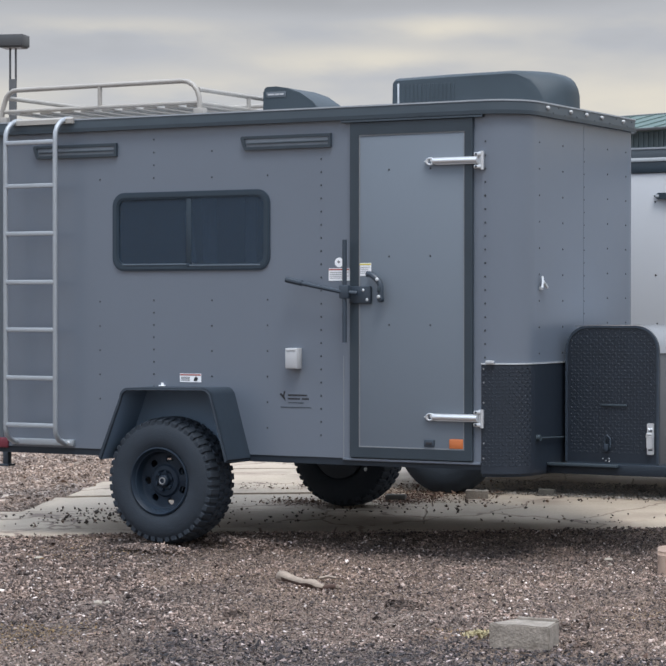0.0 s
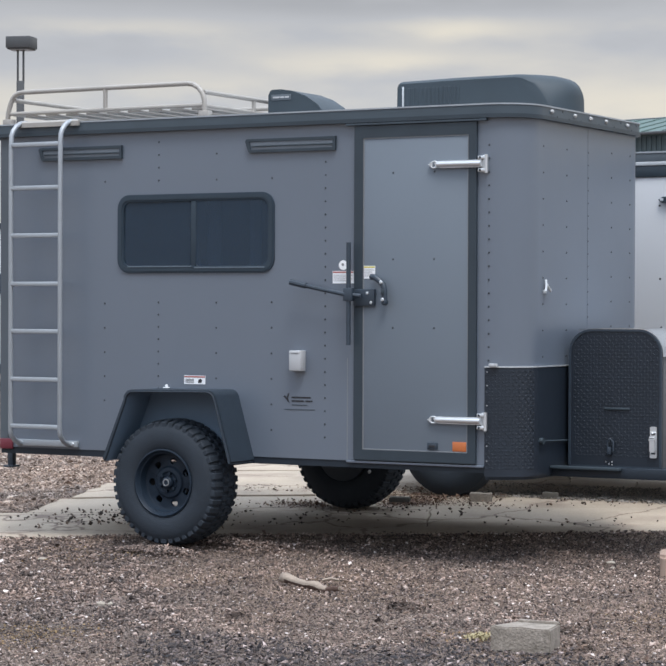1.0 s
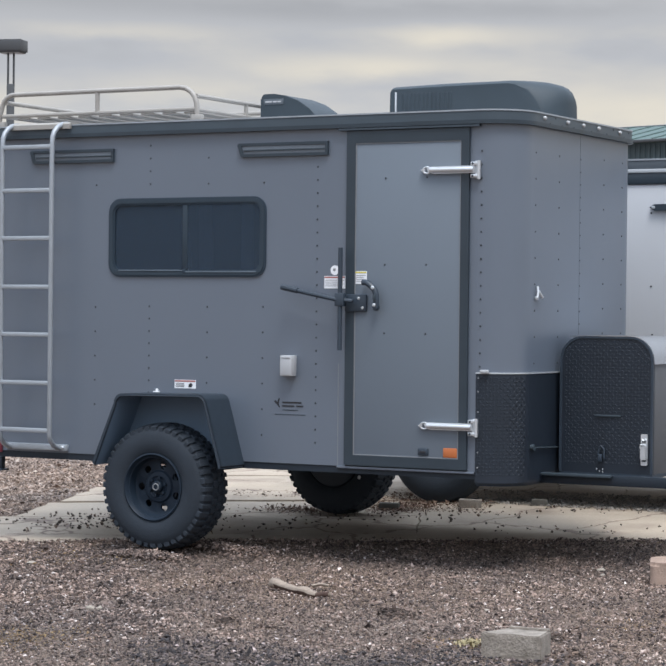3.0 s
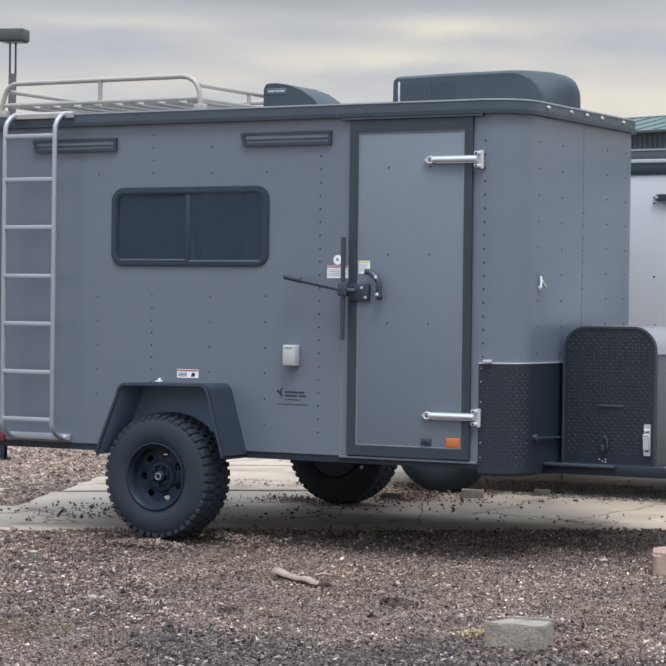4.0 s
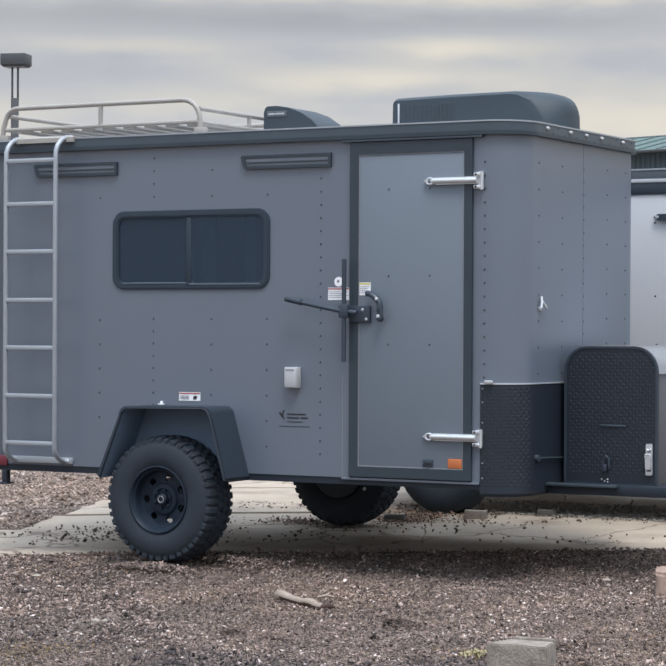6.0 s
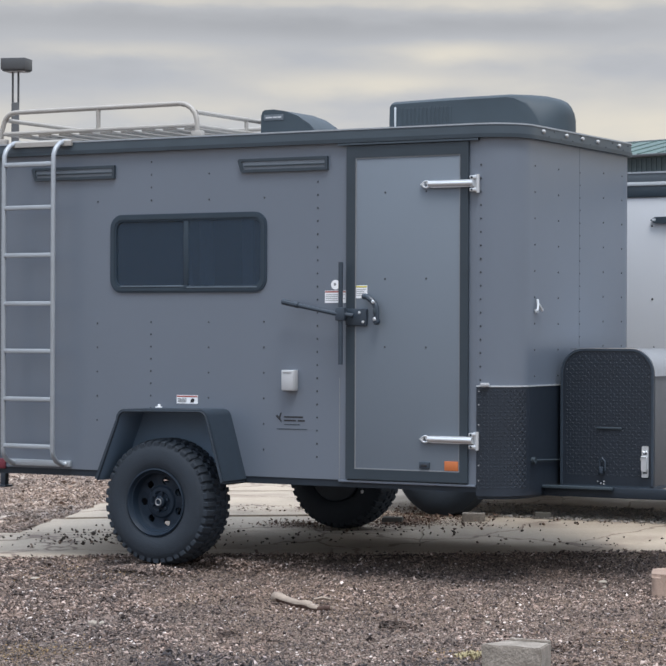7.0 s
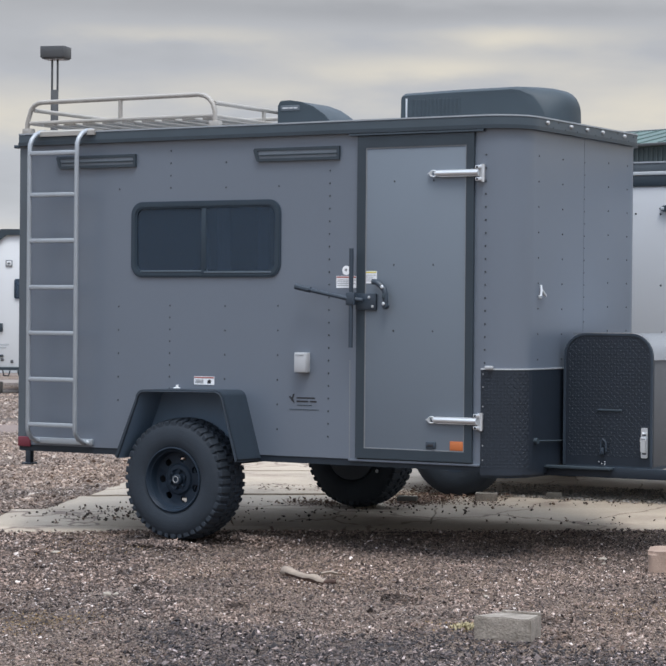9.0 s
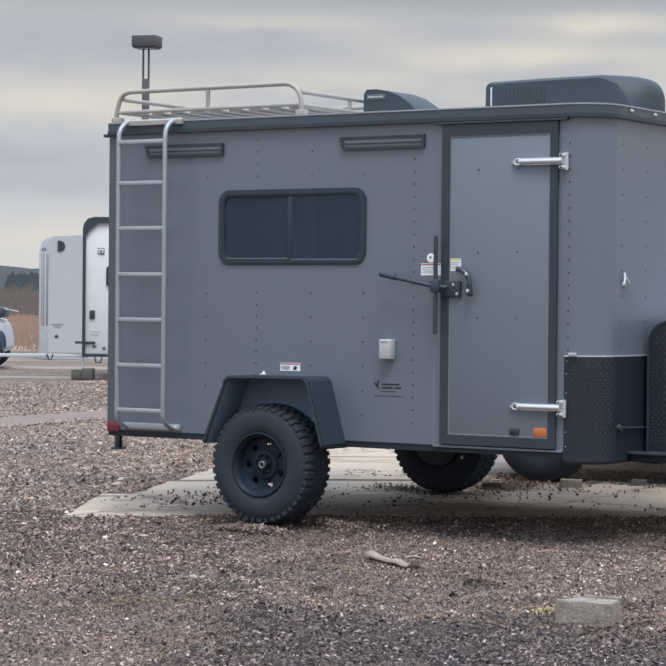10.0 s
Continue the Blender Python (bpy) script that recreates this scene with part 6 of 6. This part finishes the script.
# ---- building with a green roof ----
hall = thing("metal_hall", "dark grey ribbed metal building with green standing-seam roof", "building")
m4 = Matrix.Translation((-14.0, 40.0, 0.2)) @ Matrix.Rotation(radians(-15), 4, "Z")
part("wall", nbox(-14.0, 22.0, 0.3, 9.0, 0.0, 5.59, m=m4), HALLWALL, hall, "blue-grey ribbed metal wall")
for k in range(240):
    x = -13.9 + k * 0.15
    part("wall_rib", nbox(x, x + 0.035, 0.275, 0.305, 0.0, 5.585, m=m4), HALLRIB, hall)
bm = prism(bmesh.new(), [(-0.15, 5.59), (-0.15, 5.65), (2.4, 6.21), (9.3, 6.21), (9.3, 5.59)], "yz", -14.3, 22.3)
for v in bm.verts:
    v.co = m4 @ v.co
part("roof", bm, GREENROOF, hall, "green metal roof", smooth=None)
part("ridge_cap", nbox(-14.3, 22.3, 2.36, 2.50, 6.205, 6.235, 0.008, m=m4), DULL, hall)
part("gutter", nbox(-14.3, 22.3, -0.24, -0.15, 5.57, 5.645, 0.02, m=m4), POLE, hall)
for k in range(61):
    x = -14.2 + k * 0.61
    bm = prism(bmesh.new(), [(-0.16, 5.645), (-0.16, 5.672), (2.4, 6.232), (2.4, 6.205)], "yz", x, x + 0.05)
    for v in bm.verts:
        v.co = m4 @ v.co
    part("roof_seam", bm, GREENROOF, hall, smooth=None)

# ---- far land ----


def far_ridge(name, r, a0, a1, h, depth, seed, material, label, category):
    """A long low rise seen far away, with an uneven top."""
    verts, faces = [], []
    n = 260
    for k in range(n + 1):
        a = a0 + (a1 - a0) * k / n
        top = h * (0.75 + 0.35 * noise.noise(Vector((a * 14, seed, 0))) + 0.12 * noise.noise(Vector((a * 90, seed, 3))) + 0.06 * noise.noise(Vector((a * 400, seed, 5))))
        for rr, z in ((r, -1.0), (r + depth * 0.3, top * 0.6), (r + depth * 0.7, top), (r + depth * 1.6, -1.0)):
            verts.append((7 - rr * math.sin(a), -12.5 + rr * math.cos(a), z))
        if k:
            for j in range(3):
                q = 4 * k + j
                faces.append((q - 4, q - 3, q + 1, q))
    me = bpy.data.meshes.new(name)
    me.from_pydata(verts, [], faces)
    return tagged(link_mesh(name, me, material, smooth=180), label, category, kind="stuff")


def spikes(name, count, r0, r1, a0, a1, h0, h1, wide, seed, material, label, category, lean=0.5, rise=0.0, patch=0.0):
    """Far grass, brush and trees: many thin blades and twigs, taller in patches."""
    rng = np.random.default_rng(seed)
    r, a = np.sqrt(rng.uniform(r0 * r0, r1 * r1, count)), rng.uniform(a0, a1, count)
    tall = np.array([1 + patch * noise.noise(Vector((q * 70, p * 0.02, seed))) for p, q in zip(r, a)])
    h = rng.uniform(h0, h1, count) * np.clip(tall, 0.25, 2.5)
    x, y = 7 - r * np.sin(a), -12.5 + r * np.cos(a)
    z = 0.1 + rise * (r - r0) / (r1 - r0) + rng.uniform(0, 0.5, count) * h
    t = rng.uniform(0, 2 * np.pi, count)
    l = rng.normal(0, lean, count) * h
    w = wide * rng.uniform(0.6, 1.4, count)
    ca, sa = np.cos(a), np.sin(a)
    base = np.stack([x, y, z], 1)
    side = np.stack([ca * w, sa * w, 0 * w], 1)
    tip = base + np.stack([ca * l, sa * l, h * rng.uniform(0.35, 0.8, count)], 1)
    v = np.stack([base - side, base + side, tip + side * 0.25, tip - side * 0.25], 1).reshape(-1, 3)
    f = (np.arange(count) * 4)[:, None] + np.arange(4)[None]
    me = bpy.data.meshes.new(name)
    me.from_pydata(v.tolist(), [], f.tolist())
    return tagged(link_mesh(name, me, material), label, category, kind="stuff")


far_ridge("far_hills", 900, -0.6, 1.35, 21.5, 160, 2, FOREST, "dark wooded hills on the horizon", "hills")


def far_trees(name, count, r0, r1, a0, a1, base, h0, h1, seed, material, label):
    """A far belt of conifers: each a ragged cone of many small sprays."""
    rng = np.random.default_rng(seed)
    n = 90
    r, a = rng.uniform(r0, r1, count), rng.uniform(a0, a1, count)
    h = rng.uniform(h0, h1, count)
    u = rng.random((count, n)) ** 0.75
    t = rng.uniform(0, 2 * np.pi, (count, n))
    spread = (0.30 * h)[:, None] * (1.05 - u) * rng.uniform(0.5, 1.0, (count, n))
    c = np.stack([(7 - r * np.sin(a))[:, None] + spread * np.cos(t), (-12.5 + r * np.cos(a))[:, None] + spread * np.sin(t), base + h[:, None] * u], 2).reshape(-1, 3)
    w = rng.uniform(0.10, 0.28, len(c))
    side = np.stack([0.75 * w, 0.66 * w, rng.uniform(-0.5, 0.2, len(c)) * w], 1)
    tip = np.stack([0 * w, 0 * w, w * 1.3], 1)
    v = np.stack([c - side, c + side, c + tip], 1).reshape(-1, 3)
    f = (np.arange(len(c)) * 3)[:, None] + np.arange(3)[None]
    me = bpy.data.meshes.new(name)
    me.from_pydata(v.tolist(), [], f.tolist())
    return tagged(link_mesh(name, me, material), label, "trees", kind="stuff")


far_trees("far_woods", 800, 470, 560, 0.60, 0.7155, 2.4, 2.6, 5.2, 21, CONIFER, "dark conifers at the foot of the hills")
spikes("bare_trees", 16000, 250, 330, 0.703, 0.80, 1.1, 3.0, 0.035, 25, BARETREE, "bare grey-brown winter trees", "trees", 0.45, 0.6, 0.7)
spikes("brush", 30000, 170, 420, 0.60, 0.80, 0.35, 1.3, 0.07, 22, BRUSH, "leafless brown winter brush", "bushes", 0.5, 1.0, 0.6)
spikes("tall_grass", 30000, 63, 160, 0.62, 0.80, 0.15, 0.55, 0.018, 23, DRYGRASS, "tufts of tall dry grass", "grass", 0.35, 0.0, 0.6)
strip("dry_field", (-150.0, 40.0), (10.0, 190.0), 130.0, -0.004, DRYGRASS, "field of dry tan grass", "field")
